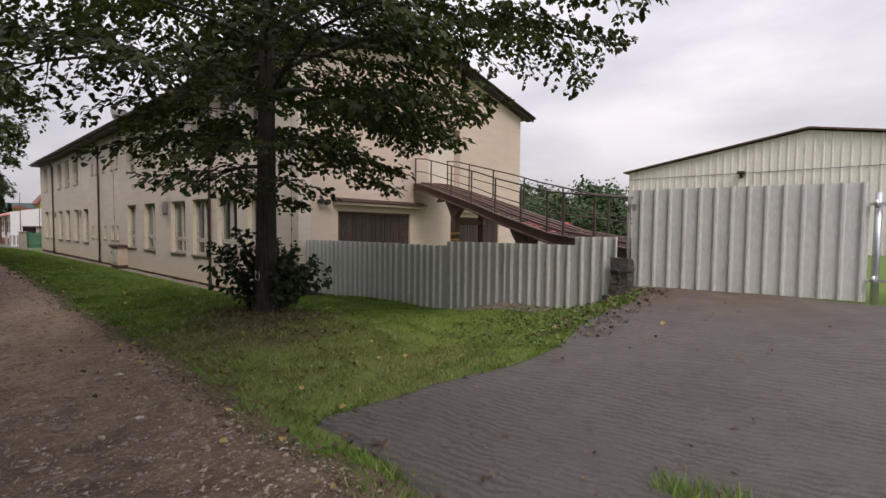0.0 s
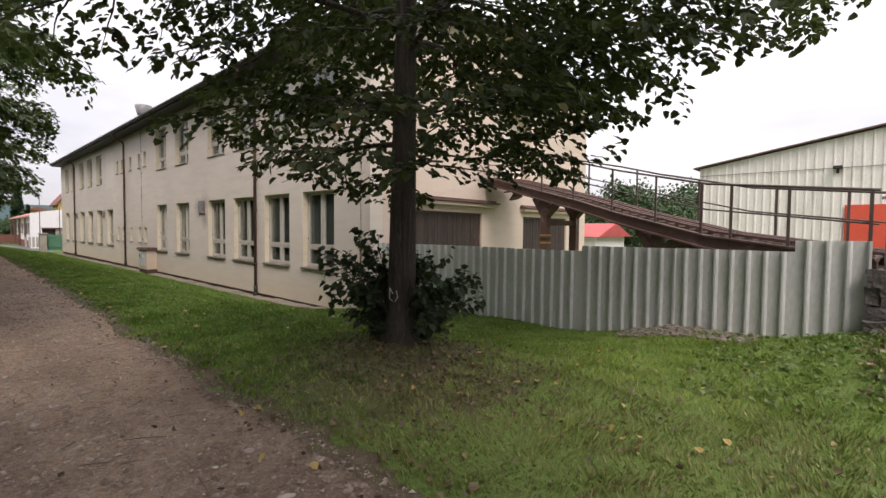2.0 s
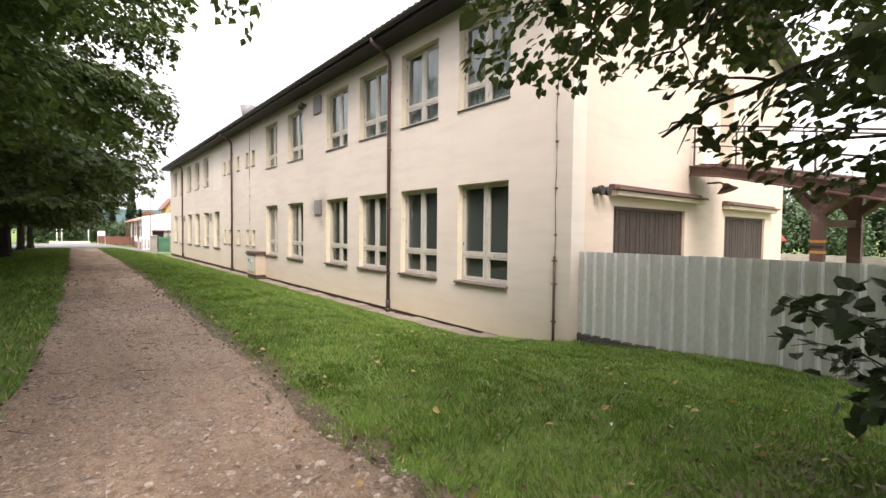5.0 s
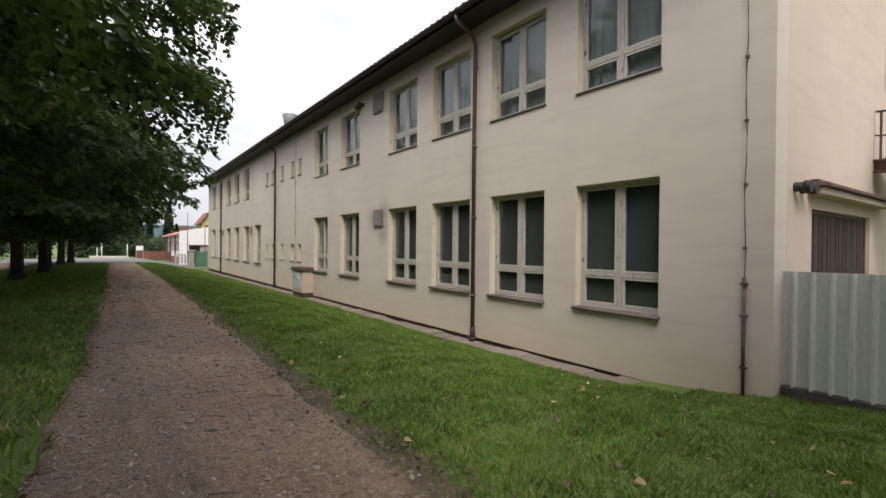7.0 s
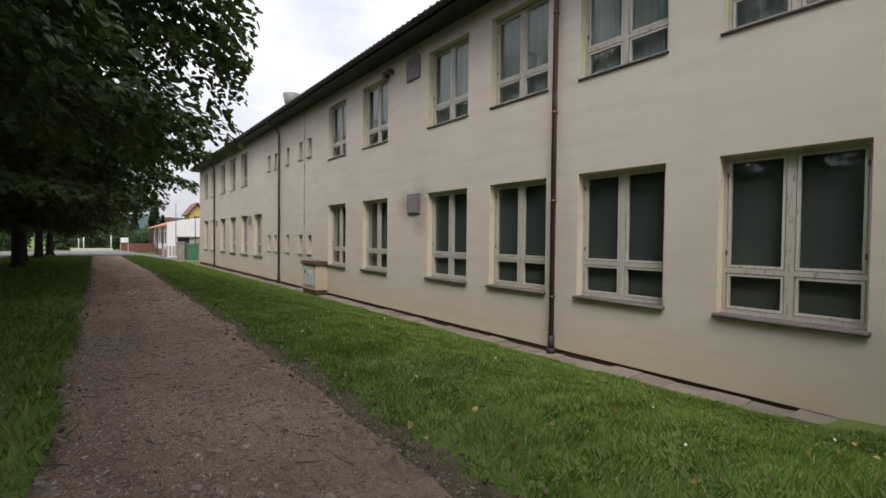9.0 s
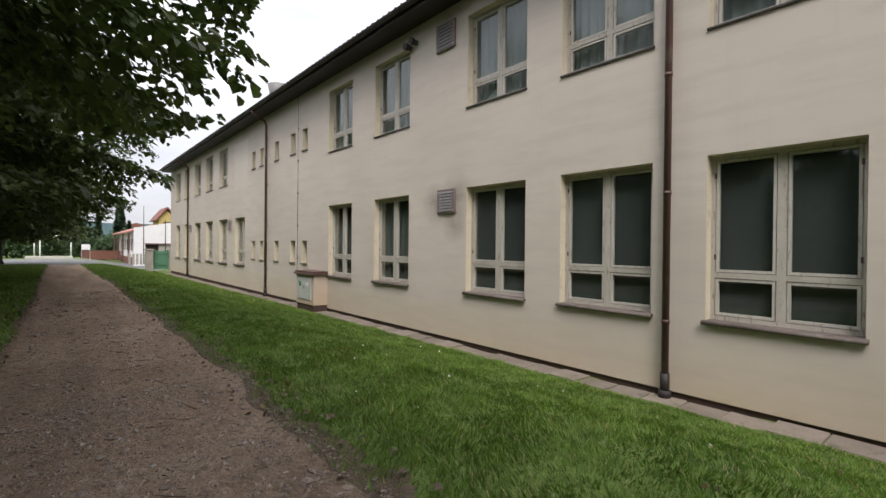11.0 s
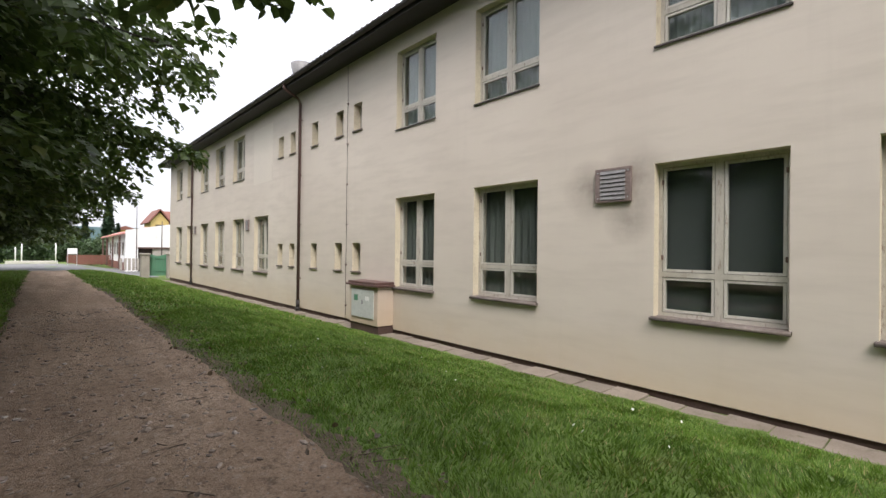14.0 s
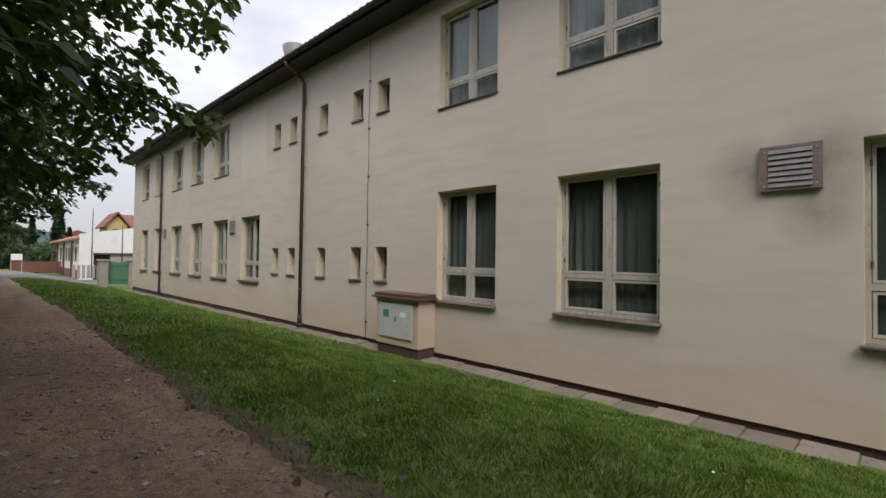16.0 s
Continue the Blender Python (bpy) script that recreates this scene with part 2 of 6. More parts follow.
M["red_roof"] = surface("red_roof_sheet", (0.4, 0.06, 0.06), (0.48, 0.09, 0.08), rough=0.6)
M["brown_roof"] = surface("brown_tile_roof", (0.16, 0.06, 0.045), (0.22, 0.09, 0.07), rough=0.8)
M["pink_roof"] = surface("faded_red_roof", (0.5, 0.2, 0.17), (0.58, 0.26, 0.22), rough=0.8)
M["green_paint"] = surface("green_gate_paint", (0.07, 0.2, 0.125), (0.1, 0.26, 0.16), rough=0.6)
M["white_board"] = surface("white_board_face", (0.78, 0.78, 0.76), (0.84, 0.84, 0.82), rough=0.5)
# flat dark colour that stands for the unlit inside of far doors and windows
M["dark_void"] = surface("dark_opening_fill", (0.035, 0.025, 0.02), (0.06, 0.04, 0.035), rough=0.9)
M["lane"] = surface("pale_lane_asphalt", (0.13, 0.13, 0.13), (0.17, 0.17, 0.17), rough=0.95)
M["hill"] = surface("wooded_hill", (0.06, 0.1, 0.11), (0.09, 0.14, 0.15), large=0.05, fine=0.4, rough=1.0)
M["soil"] = surface("worn_path_edge_soil", (0.075, 0.056, 0.036), (0.16, 0.12, 0.078), (0.09, 0.105, 0.035), large=5, fine=45, rough=1.0, relief=0.9, depth=0.03)
M["petal"] = surface("white_petal", (0.7, 0.7, 0.66), (0.8, 0.8, 0.76), rough=0.8)
M["twig"] = surface("fallen_twig", (0.1, 0.075, 0.055), (0.2, 0.15, 0.11), rough=0.9)
M["dead_leaf"] = leaf_material("fallen_leaf", (0.06, 0.042, 0.026), (0.19, 0.125, 0.06), (0.55, 0.42, 0.13), 0.12)
M["yellow_leaf"] = leaf_material("yellow_fallen_leaf", (0.3, 0.19, 0.06), (0.56, 0.43, 0.14), (0.62, 0.3, 0.14), 0.15)
M["meter_door"] = surface("grey_enamel_door", (0.5, 0.52, 0.5), (0.58, 0.6, 0.57), (0.4, 0.42, 0.4), large=4, rough=0.5)
M["louvre"] = surface("grey_louvre", (0.17, 0.165, 0.165), (0.23, 0.225, 0.225), (0.11, 0.1, 0.095), large=5, rough=0.5)
M["louvre_frame"] = surface("reddish_grey_frame", (0.17, 0.125, 0.115), (0.24, 0.185, 0.17), (0.1, 0.08, 0.075), large=6, rough=0.7)
M["orange"] = surface("orange_machine_paint", (0.36, 0.17, 0.03), (0.45, 0.23, 0.05), rough=0.5)


def away(n, l, v, spot, slope, offset):
    """1 near a spot, falling off with distance."""
    d = n.new("ShaderNodeVectorMath")
    d.operation = "DISTANCE"
    l.new(v, d.inputs[0])
    d.inputs[1].default_value = spot
    k = n.new("ShaderNodeMath")
    k.operation = "MULTIPLY_ADD"
    l.new(d.outputs["Value"], k.inputs[0])
    k.inputs[1].default_value, k.inputs[2].default_value = -slope, offset
    return k.outputs[0]


def ground_material():
    m, n, l, p = material("lawn_soil")
    v = coords(n, l)
    big = noise_node(n, l, v, 0.6, 5)
    mid = noise_node(n, l, v, 3.2, 5, 0.65)
    fine = noise_node(n, l, v, 45, 4)
    col = ramp(n, l, big, [(0.3, (0.075, 0.135, 0.018)), (0.7, (0.125, 0.205, 0.032))])
    col = blend(n, l, ramp(n, l, mid, [(0.5, (0, 0, 0)), (0.75, (0.55, 0.55, 0.55))]), col, (0.14, 0.11, 0.055))
    patch = added(n, l, away(n, l, v, (-6.35, 3.15, 0), 0.4, 1.0), mid)
    col = blend(n, l, ramp(n, l, patch, [(0.85, (0, 0, 0)), (1.2, (0.92, 0.92, 0.92))]), col, (0.085, 0.06, 0.042))
    col = blend(n, l, 0.4, col, ramp(n, l, fine, [(0.3, (0.035, 0.05, 0.012)), (0.7, (0.17, 0.23, 0.055))]))
    l.new(col, p.inputs["Base Color"])
    p.inputs["Roughness"].default_value = 1.0
    bump(n, l, p, fine, 0.8, 0.03)
    return m


def grass_material():
    m, n, l, p = material("grass_blade")
    v = coords(n, l)
    c = ramp(n, l, noise_node(n, l, v, 0.7, 4), [(0.3, (0.07, 0.15, 0.012)), (0.7, (0.145, 0.265, 0.026))])
    tuft = noise_node(n, l, v, 5.5, 4, 0.65)
    c = blend(n, l, ramp(n, l, tuft, [(0.5, (0, 0, 0)), (0.68, (0.7, 0.7, 0.7))]), c, (0.215, 0.33, 0.058))
    c = blend(n, l, ramp(n, l, tuft, [(0.34, (0.8, 0.8, 0.8)), (0.48, (0, 0, 0))]), c, (0.055, 0.105, 0.014))
    c = blend(n, l, ramp(n, l, noise_node(n, l, v, 1.7, 5, 0.7), [(0.56, (0, 0, 0)), (0.72, (0.6, 0.6, 0.6))]), c, (0.22, 0.2, 0.07))
    dry = added(n, l, away(n, l, v, (-4.4, 2.9, 0), 0.3, 0.95), noise_node(n, l, v, 2.6, 5, 0.7))
    c = blend(n, l, ramp(n, l, dry, [(0.75, (0, 0, 0)), (1.15, (0.7, 0.7, 0.7))]), c, (0.2, 0.165, 0.07))
    lush = added(n, l, away(n, l, v, (-5.0, 5.6, 0), 0.24, 0.8), noise_node(n, l, v, 1.5, 5, 0.7))
    c = blend(n, l, ramp(n, l, lush, [(0.65, (0, 0, 0)), (1.05, (0.75, 0.75, 0.75))]), c, (0.25, 0.36, 0.06))
    isl = n.new("ShaderNodeNewGeometry").outputs["Random Per Island"]
    c = blend(n, l, ramp(n, l, isl, [(0.0, (0.6, 0.6, 0.6)), (0.28, (0, 0, 0)), (1.0, (0, 0, 0))]), c, (0.04, 0.075, 0.012))
    c = blend(n, l, ramp(n, l, isl, [(0.7, (0, 0, 0)), (0.93, (0.6, 0.6, 0.6)), (0.95, (0, 0, 0))]), c, (0.3, 0.42, 0.1))
    c = blend(n, l, ramp(n, l, isl, [(0.95, (0, 0, 0)), (0.955, (0.9, 0.9, 0.9))]), c, (0.42, 0.34, 0.17))
    l.new(c, p.inputs["Base Color"])
    p.inputs["Roughness"].default_value = 0.6
    tr = n.new("ShaderNodeBsdfTranslucent")
    l.new(c, tr.inputs["Color"])
    ms = n.new("ShaderNodeMixShader")
    ms.inputs[0].default_value = 0.3
    l.new(p.outputs[0], ms.inputs[1])
    l.new(tr.outputs[0], ms.inputs[2])
    l.new(ms.outputs[0], n["Material Output"].inputs["Surface"])
    return m


def path_material():
    m, n, l, p = material("trodden_gravel")
    v = coords(n, l)
    c = ramp(n, l, noise_node(n, l, v, 0.8, 7, 0.65), [(0.3, (0.32, 0.21, 0.138)), (0.52, (0.46, 0.32, 0.218)), (0.72, (0.57, 0.42, 0.3))])
    # trodden lengthwise bands
    c = blend(n, l, ramp(n, l, noise_node(n, l, coords(n, l, (0.22, 1.9, 1)), 1.1, 6, 0.6), [(0.46, (0, 0, 0)), (0.7, (0.7, 0.7, 0.7))]), c, (0.225, 0.155, 0.105))
    # darker brown patches, most of them at the driveway end
    dark_patch = added(n, l, away(n, l, v, (1.5, 0.5, 0), 0.055, 0.42), noise_node(n, l, v, 2.4, 7, 0.72))
    c = blend(n, l, ramp(n, l, dark_patch, [(0.5, (0, 0, 0)), (0.78, (0.88, 0.88, 0.88))]), c, (0.115, 0.078, 0.052))
    # grit at three sizes
    g0 = noise_node(n, l, v, 11, 6, 0.75)
    c = blend(n, l, ramp(n, l, g0, [(0.36, (0.75, 0.75, 0.75)), (0.49, (0, 0, 0))]), c, (0.14, 0.095, 0.064))
    c = blend(n, l, ramp(n, l, g0, [(0.56, (0, 0, 0)), (0.68, (0.5, 0.5, 0.5))]), c, (0.5, 0.42, 0.34))
    g1 = noise_node(n, l, v, 38, 6, 0.8)
    c = blend(n, l, ramp(n, l, g1, [(0.38, (0.55, 0.55, 0.55)), (0.49, (0, 0, 0))]), c, (0.15, 0.102, 0.066))
    c = blend(n, l, ramp(n, l, g1, [(0.53, (0, 0, 0)), (0.66, (0.55, 0.55, 0.55))]), c, (0.55, 0.46, 0.37))
    l.new(c, p.inputs["Base Color"])
    p.inputs["Roughness"].default_value = 0.92
    bump(n, l, p, added(n, l, g1, added(n, l, g0, 1.6, "MULTIPLY")), 1.0, 0.04)
    return m


def pebble_material():
    m, n, l, p = material("path_pebble")
    g = n.new("ShaderNodeNewGeometry")
    c = ramp(n, l, g.outputs["Random Per Island"], [(0.0, (0.13, 0.095, 0.075)), (0.45, (0.27, 0.2, 0.155)), (0.9, (0.37, 0.295, 0.235)), (1.0, (0.47, 0.42, 0.37))])
    f = noise_node(n, l, g.outputs["Position"], 90, 4)
    c = blend(n, l, 0.35, c, ramp(n, l, f, [(0.3, (0.14, 0.105, 0.085)), (0.7, (0.42, 0.36, 0.31))]))
    l.new(c, p.inputs["Base Color"])
    p.inputs["Roughness"].default_value = 0.9
    bump(n, l, p, f, 0.4, 0.004)
    return m


def asphalt_material():
    """Old asphalt with raked cross ridges, worn pale patches and washed-in soil by the gate."""
    m, n, l, p = material("worn_ridged_asphalt")
    v = coords(n, l)
    c = ramp(n, l, noise_node(n, l, v, 0.55, 6, 0.6), [(0.3, (0.075, 0.067, 0.062)), (0.7, (0.145, 0.13, 0.12))])
    mp = n.new("ShaderNodeMapping")
    mp.inputs["Rotation"].default_value = (0, 0, radians(-9))
    l.new(v, mp.inputs["Vector"])
    wv = n.new("ShaderNodeTexWave")
    wv.wave_type, wv.bands_direction = "BANDS", "Y"
    wv.inputs["Scale"].default_value, wv.inputs["Distortion"].default_value = 4.6, 9.0
    wv.inputs["Detail"].default_value, wv.inputs["Detail Scale"].default_value, wv.inputs["Detail Roughness"].default_value = 4, 0.9, 0.7
    l.new(mp.outputs["Vector"], wv.inputs["Vector"])
    ridge = wv.outputs["Fac"]
    worn = noise_node(n, l, v, 1.4, 6, 0.7)
    fade = ramp(n, l, worn, [(0.4, (0.4, 0.4, 0.4)), (0.6, (0.06, 0.06, 0.06))])
    c = blend(n, l, fade, c, ramp(n, l, ridge, [(0.25, (0.04, 0.036, 0.034)), (0.75, (0.2, 0.182, 0.168))]))
    grain = noise_node(n, l, v, 85, 5, 0.75)
    c = blend(n, l, ramp(n, l, grain, [(0.36, (0.7, 0.7, 0.7)), (0.5, (0, 0, 0))]), c, (0.055, 0.048, 0.044))
    c = blend(n, l, ramp(n, l, grain, [(0.54, (0, 0, 0)), (0.7, (0.5, 0.5, 0.5))]), c, (0.28, 0.255, 0.235))
    soil = added(n, l, away(n, l, v, (-1.6, 7.9, 0.4), 0.2, 0.42), noise_node(n, l, coords(n, l, (0.6, 1.8, 1)), 1.6, 7, 0.72))
    c = blend(n, l, ramp(n, l, soil, [(0.45, (0, 0, 0)), (0.7, (0.85, 0.85, 0.85))]), c, (0.13, 0.095, 0.068))
    l.new(c, p.inputs["Base Color"])
    rr = ramp(n, l, worn, [(0.4, (0.75, 0.75, 0.75)), (0.62, (0.42, 0.42, 0.42))])
    l.new(rr, p.inputs["Roughness"])
    bump(n, l, p, added(n, l, added(n, l, ridge, 0.55, "MULTIPLY"), added(n, l, grain, noise_node(n, l, v, 9, 6, 0.7))), 0.8, 0.03)
    return m


M["asphalt"], M["pebble"] = asphalt_material(), pebble_material()
M["ground"], M["grass"], M["path"] = ground_material(), grass_material(), path_material()


# ---- building blocks ----
def mesh_of(name, bm, mats):
    me = bpy.data.meshes.new(name)
    bmesh.ops.recalc_face_normals(bm, faces=bm.faces)
    bm.to_mesh(me)
    bm.free()
    for m in (mats if isinstance(mats, (list, tuple)) else [mats]):
        me.materials.append(m)
    return me


def part(name, bm, mat, parent=None, label=""):
    ob = new(name, mesh_of(name, bm, mat))
    if parent:
        ob.parent = parent
        ob.matrix_parent_inverse = parent.matrix_world.inverted()
    if label:
        ob["label"] = label
    return ob


def share(name, data, parent, m=None):
    ob = new(name, data)
    ob.parent = parent
    if m:
        ob.matrix_basis = m
    return ob


def thing(name, label, category, at=(0, 0, 0), group="", kind=""):
    return tagged(set_at(new(name), at), label, category, group, kind)


def set_at(ob, at):
    ob.matrix_world = Matrix.Translation(at)
    return ob


def box(bm, a, b, bevel=0.0):
    """An upright box between two corners."""
    lo, hi = [min(p, q) for p, q in zip(a, b)], [max(p, q) for p, q in zip(a, b)]
    vs = [bm.verts.new((x, y, z)) for x in (lo[0], hi[0]) for y in (lo[1], hi[1]) for z in (lo[2], hi[2])]
    fs = [bm.faces.new([vs[i] for i in q]) for q in ((0, 1, 3, 2), (4, 6, 7, 5), (0, 4, 5, 1), (2, 3, 7, 6), (0, 2, 6, 4), (1, 5, 7, 3))]
    if bevel:
        es = {e for f in fs for e in f.edges}
        bmesh.ops.bevel(bm, geom=list(es), offset=bevel, segments=1, affect="EDGES")
    return bm


def boxes(*pairs, bevel=0.0):
    bm = bmesh.new()
    for a, b in pairs:
        box(bm, a, b, bevel)
    return bm


def beam(bm, a, b, w, h, up=(0, 0, 1)):
    """A rectangular bar from a to b."""
    a, b = Vector(a), Vector(b)
    d = (b - a).normalized()
    s = d.cross(Vector(up)).normalized()
    u = s.cross(d)
    ring = [(-w / 2, -h / 2), (w / 2, -h / 2), (w / 2, h / 2), (-w / 2, h / 2)]
    v = [[bm.verts.new(p + s * i + u * j) for i, j in ring] for p in (a, b)]
    for k in range(4):
        bm.faces.new((v[0][k], v[0][(k + 1) % 4], v[1][(k + 1) % 4], v[1][k]))
    bm.faces.new(v[0])
    bm.faces.new(v[1][::-1])
    return bm


def tube(bm, pts, radius, sides=8, cap=True):
    """A round pipe through points; radius may be a list."""
    pts = [Vector(p) for p in pts]
    rad = radius if isinstance(radius, (list, tuple)) else [radius] * len(pts)
    rings = []
    for k, p in enumerate(pts):
        d = (pts[min(k + 1, len(pts) - 1)] - pts[max(k - 1, 0)]).normalized()
        s = d.cross(Vector((0, 0, 1)))
        s = s.normalized() if s.length > 0.01 else Vector((1, 0, 0))
        u = s.cross(d)
        rings.append([bm.verts.new(p + rad[k] * (math.cos(2 * math.pi * i / sides) * s + math.sin(2 * math.pi * i / sides) * u)) for i in range(sides)])
    for r, q in zip(rings, rings[1:]):
        for i in range(sides):
            f = bm.faces.new((r[i], r[(i + 1) % sides], q[(i + 1) % sides], q[i]))
            f.smooth = True
    if cap:
        bm.faces.new(rings[0])
        bm.faces.new(rings[-1][::-1])
    return bm


def pierced(bm, place, us, vs, holes, thick):
    """A wall with openings that go through it. place(u, v, d) gives the point d inside the face; holes are (u0, u1, v0, v1)."""
    us = sorted(set(us) | {h[0] for h in holes} | {h[1] for h in holes})
    vs = sorted(set(vs) | {h[2] for h in holes} | {h[3] for h in holes})
    grid = {}

    def vert(i, j, d):
        if (i, j, d) not in grid:
            grid[i, j, d] = bm.verts.new(place(us[i], vs[j], d * thick))
        return grid[i, j, d]

    def solid(i, j):
        if not (0 <= i < len(us) - 1 and 0 <= j < len(vs) - 1):
            return False
        u, v = (us[i] + us[i + 1]) / 2, (vs[j] + vs[j + 1]) / 2
        return not any(h[0] < u < h[1] and h[2] < v < h[3] for h in holes)

    for i in range(len(us) - 1):
        for j in range(len(vs) - 1):
            if not solid(i, j):
                continue
            for d in (0, 1):
                bm.faces.new([vert(*q, d) for q in ((i, j), (i + 1, j), (i + 1, j + 1), (i, j + 1))])
            for (di, dj), (p, q) in (((-1, 0), ((i, j), (i, j + 1))), ((1, 0), ((i + 1, j), (i + 1, j + 1))), ((0, -1), ((i, j), (i + 1, j))), ((0, 1), ((i, j + 1), (i + 1, j + 1)))):
                if not solid(i + di, j + dj):
                    bm.faces.new((vert(*p, 0), vert(*q, 0), vert(*q, 1), vert(*p, 1)))
    return bm


def smooth01(t):
    t = np.clip(t, 0, 1)
    return t * t * (3 - 2 * t)


def raw_mesh(name, verts, faces, mat, smooth=False):
    """A mesh from numpy arrays: verts (n, 3), faces (m, k)."""
    me = bpy.data.meshes.new(name)
    nv, (nf, k) = len(verts), faces.shape
    me.vertices.add(nv)
    me.vertices.foreach_set("co", verts.astype(np.float32).ravel())
    me.loops.add(nf * k)
    me.loops.foreach_set("vertex_index", faces.astype(np.int32).ravel())
    me.polygons.add(nf)
    me.polygons.foreach_set("loop_start", np.arange(0, nf * k, k, dtype=np.int32))
    me.polygons.foreach_set("use_smooth", np.full(nf, smooth))
    me.update(calc_edges=True)
    me.materials.append(mat)
    return me


# ---- ground ----
def ground_z(x, y):
    """Height of the ground: it falls along the path and towards the facade, and rises to the gate and round the linden."""
    x, y = np.asarray(x, float), np.asarray(y, float)
    p = np.interp(x, [-300, -90, -56, 0, 60], [-1.0, -0.85, -0.49, -0.01, 0.1])
    d = np.interp(x, [-60, -28, -18, -14.5, -12.6, -10, -6.3, -5.0, -3.6, -2.9, -2.4, 60], [-0.6, -0.72, -0.80, -0.79, -0.64, -0.36, -0.32, -0.08, 0.0, 0.2, 0.46, 0.5])
    wob = 0.02 * np.sin(1.7 * x + 0.6) * np.cos(2.1 * y) + 0.012 * np.sin(4.3 * x + 2.2 * y)
    mound = 0.15 * np.exp(-((x + 6.62) ** 2 + (y - 3.5) ** 2) / 1.5)
    return p + d * smooth01((y - 3.0) / 4.2) + wob * smooth01(1 - np.abs(y - 3.5) / 12) + mound


def grid_mesh(name, xs, ys, lift, mat):
    gx, gy = np.meshgrid(xs, ys, indexing="ij")
    v = np.stack([gx, gy, ground_z(gx, gy) + lift], -1).reshape(-1, 3)
    nx, ny = len(xs), len(ys)
    i, j = np.meshgrid(np.arange(nx - 1), np.arange(ny - 1), indexing="ij")
    a = (i * ny + j).ravel()
    return raw_mesh(name, v, np.stack([a, a + ny, a + ny + 1, a + 1], 1), mat, True)


gxs = np.concatenate([[-2500, -900, -400, -200, -140], np.arange(-100, -60, 4), np.arange(-60, 8, 0.4), np.arange(8, 40, 4), [80, 200, 700, 2000]])
gys = np.concatenate([[-2000, -700, -250, -100, -50], np.arange(-30, -6, 3), np.arange(-6, 9, 0.25), np.arange(9, 60, 4), [90, 200, 700, 2000]])
tagged(new("ground", grid_mesh("ground", gxs, gys, 0.0, M["ground"])), "mown green lawn on soil sloping to the facade", "ground", kind="structure")


def strip_mesh(name, xs, left, right, lift, mat, cols=8, crown=0.0):
    """A strip along x between two ragged edges, with a skirt down into the soil."""
    rows = []
    for x in xs:
        a, b = left(x), right(x)
        ys = [a] + [a + (b - a) * k / cols for k in range(cols + 1)] + [b]
        zs = ground_z(np.full(len(ys), x), np.array(ys)) + lift + crown * np.sin(np.linspace(0, math.pi, len(ys)))
        zs[0] -= lift + 0.05
        zs[-1] -= lift + 0.05
        rows.append(np.stack([np.full(len(ys), x), ys, zs], 1))
    v = np.concatenate(rows)
    nx, ny = len(xs), cols + 3
    i, j = np.meshgrid(np.arange(nx - 1), np.arange(ny - 1), indexing="ij")
    a = (i * ny + j).ravel()
    return raw_mesh(name, v, np.stack([a, a + ny, a + ny + 1, a + 1], 1), mat, True)


def ragged(x, seed, amp):
    return amp * (noise.noise((x * 0.9, seed, 0.3)) + 0.6 * noise.noise((x * 2.7, seed, 7.1)) + 0.35 * noise.noise((x * 8.1, seed, 3.7)))


def path_left(x):
    return float(np.interp(x, [-60, -30, -17, -12.7, -6, 12], [0.2, 0.15, 0.08, -0.1, -0.9, -1.6])) + ragged(x, 1.5, 0.07)


def path_right(x):
    return float(np.interp(x, [-60, -35, -20, -12, -7, 0, 12], [2.1, 2.15, 1.95, 1.72, 1.55, 1.42, 1.5])) + ragged(x, 9.5, 0.09)


tagged(new("path_edge", strip_mesh("path_edge", np.arange(-40, 3, 0.06), lambda x: path_right(x) - 0.1, lambda x: path_right(x) + 0.2 + ragged(x * 2.7, 5.0, 0.14) + ragged(x * 7.9, 8.0, 0.07), 0.007, M["soil"], 5)), "bare soil margin with thin grass beside the path", "soil", kind="structure")
path = tagged(new("gravel_path", strip_mesh("gravel_path", np.arange(-60, 12, 0.12), path_left, path_right, 0.012, M["path"], 14)), "brown trodden gravel footpath with stones", "path", kind="structure")


def apron_left(y):
    return float(np.interp(y, [1.6, 1.9, 2.7, 3.4, 4.2, 5.2, 6.3, 7.7], [-2.75, -2.8, -2.62, -2.5, -2.32, -2.32, -2.15, -2.45])) + ragged(y, 4.4, 0.06)


def apron_mesh():
    ys = np.arange(1.72, 7.75, 0.08)
    rows = []
    cols = 40
    for k, y in enumerate(ys):
        a = apron_left(y)
        xs = np.concatenate([[a], a + (9 - a) * (np.linspace(0, 1, cols) ** 1.6)])
        yy = np.full(len(xs), y) + (0.09 * np.sin(xs * 1.3) + 0.12 * np.array([noise.noise((x * 1.5, 2.2, 0)) for x in xs]) if k < 4 else 0)
        zs = ground_z(xs, yy) + 0.028
        if k == 0:
            zs -= 0.06
        zs[0] -= 0.06
        rows.append(np.stack([xs, yy, zs], 1))
    v = np.concatenate(rows)
    nx, ny = len(ys), cols + 1
    i, j = np.meshgrid(np.arange(nx - 1), np.arange(ny - 1), indexing="ij")
    b = (i * ny + j).ravel()
    return raw_mesh("asphalt_apron", v, np.stack([b, b + 1, b + ny + 1, b + ny], 1), M["asphalt"], True)


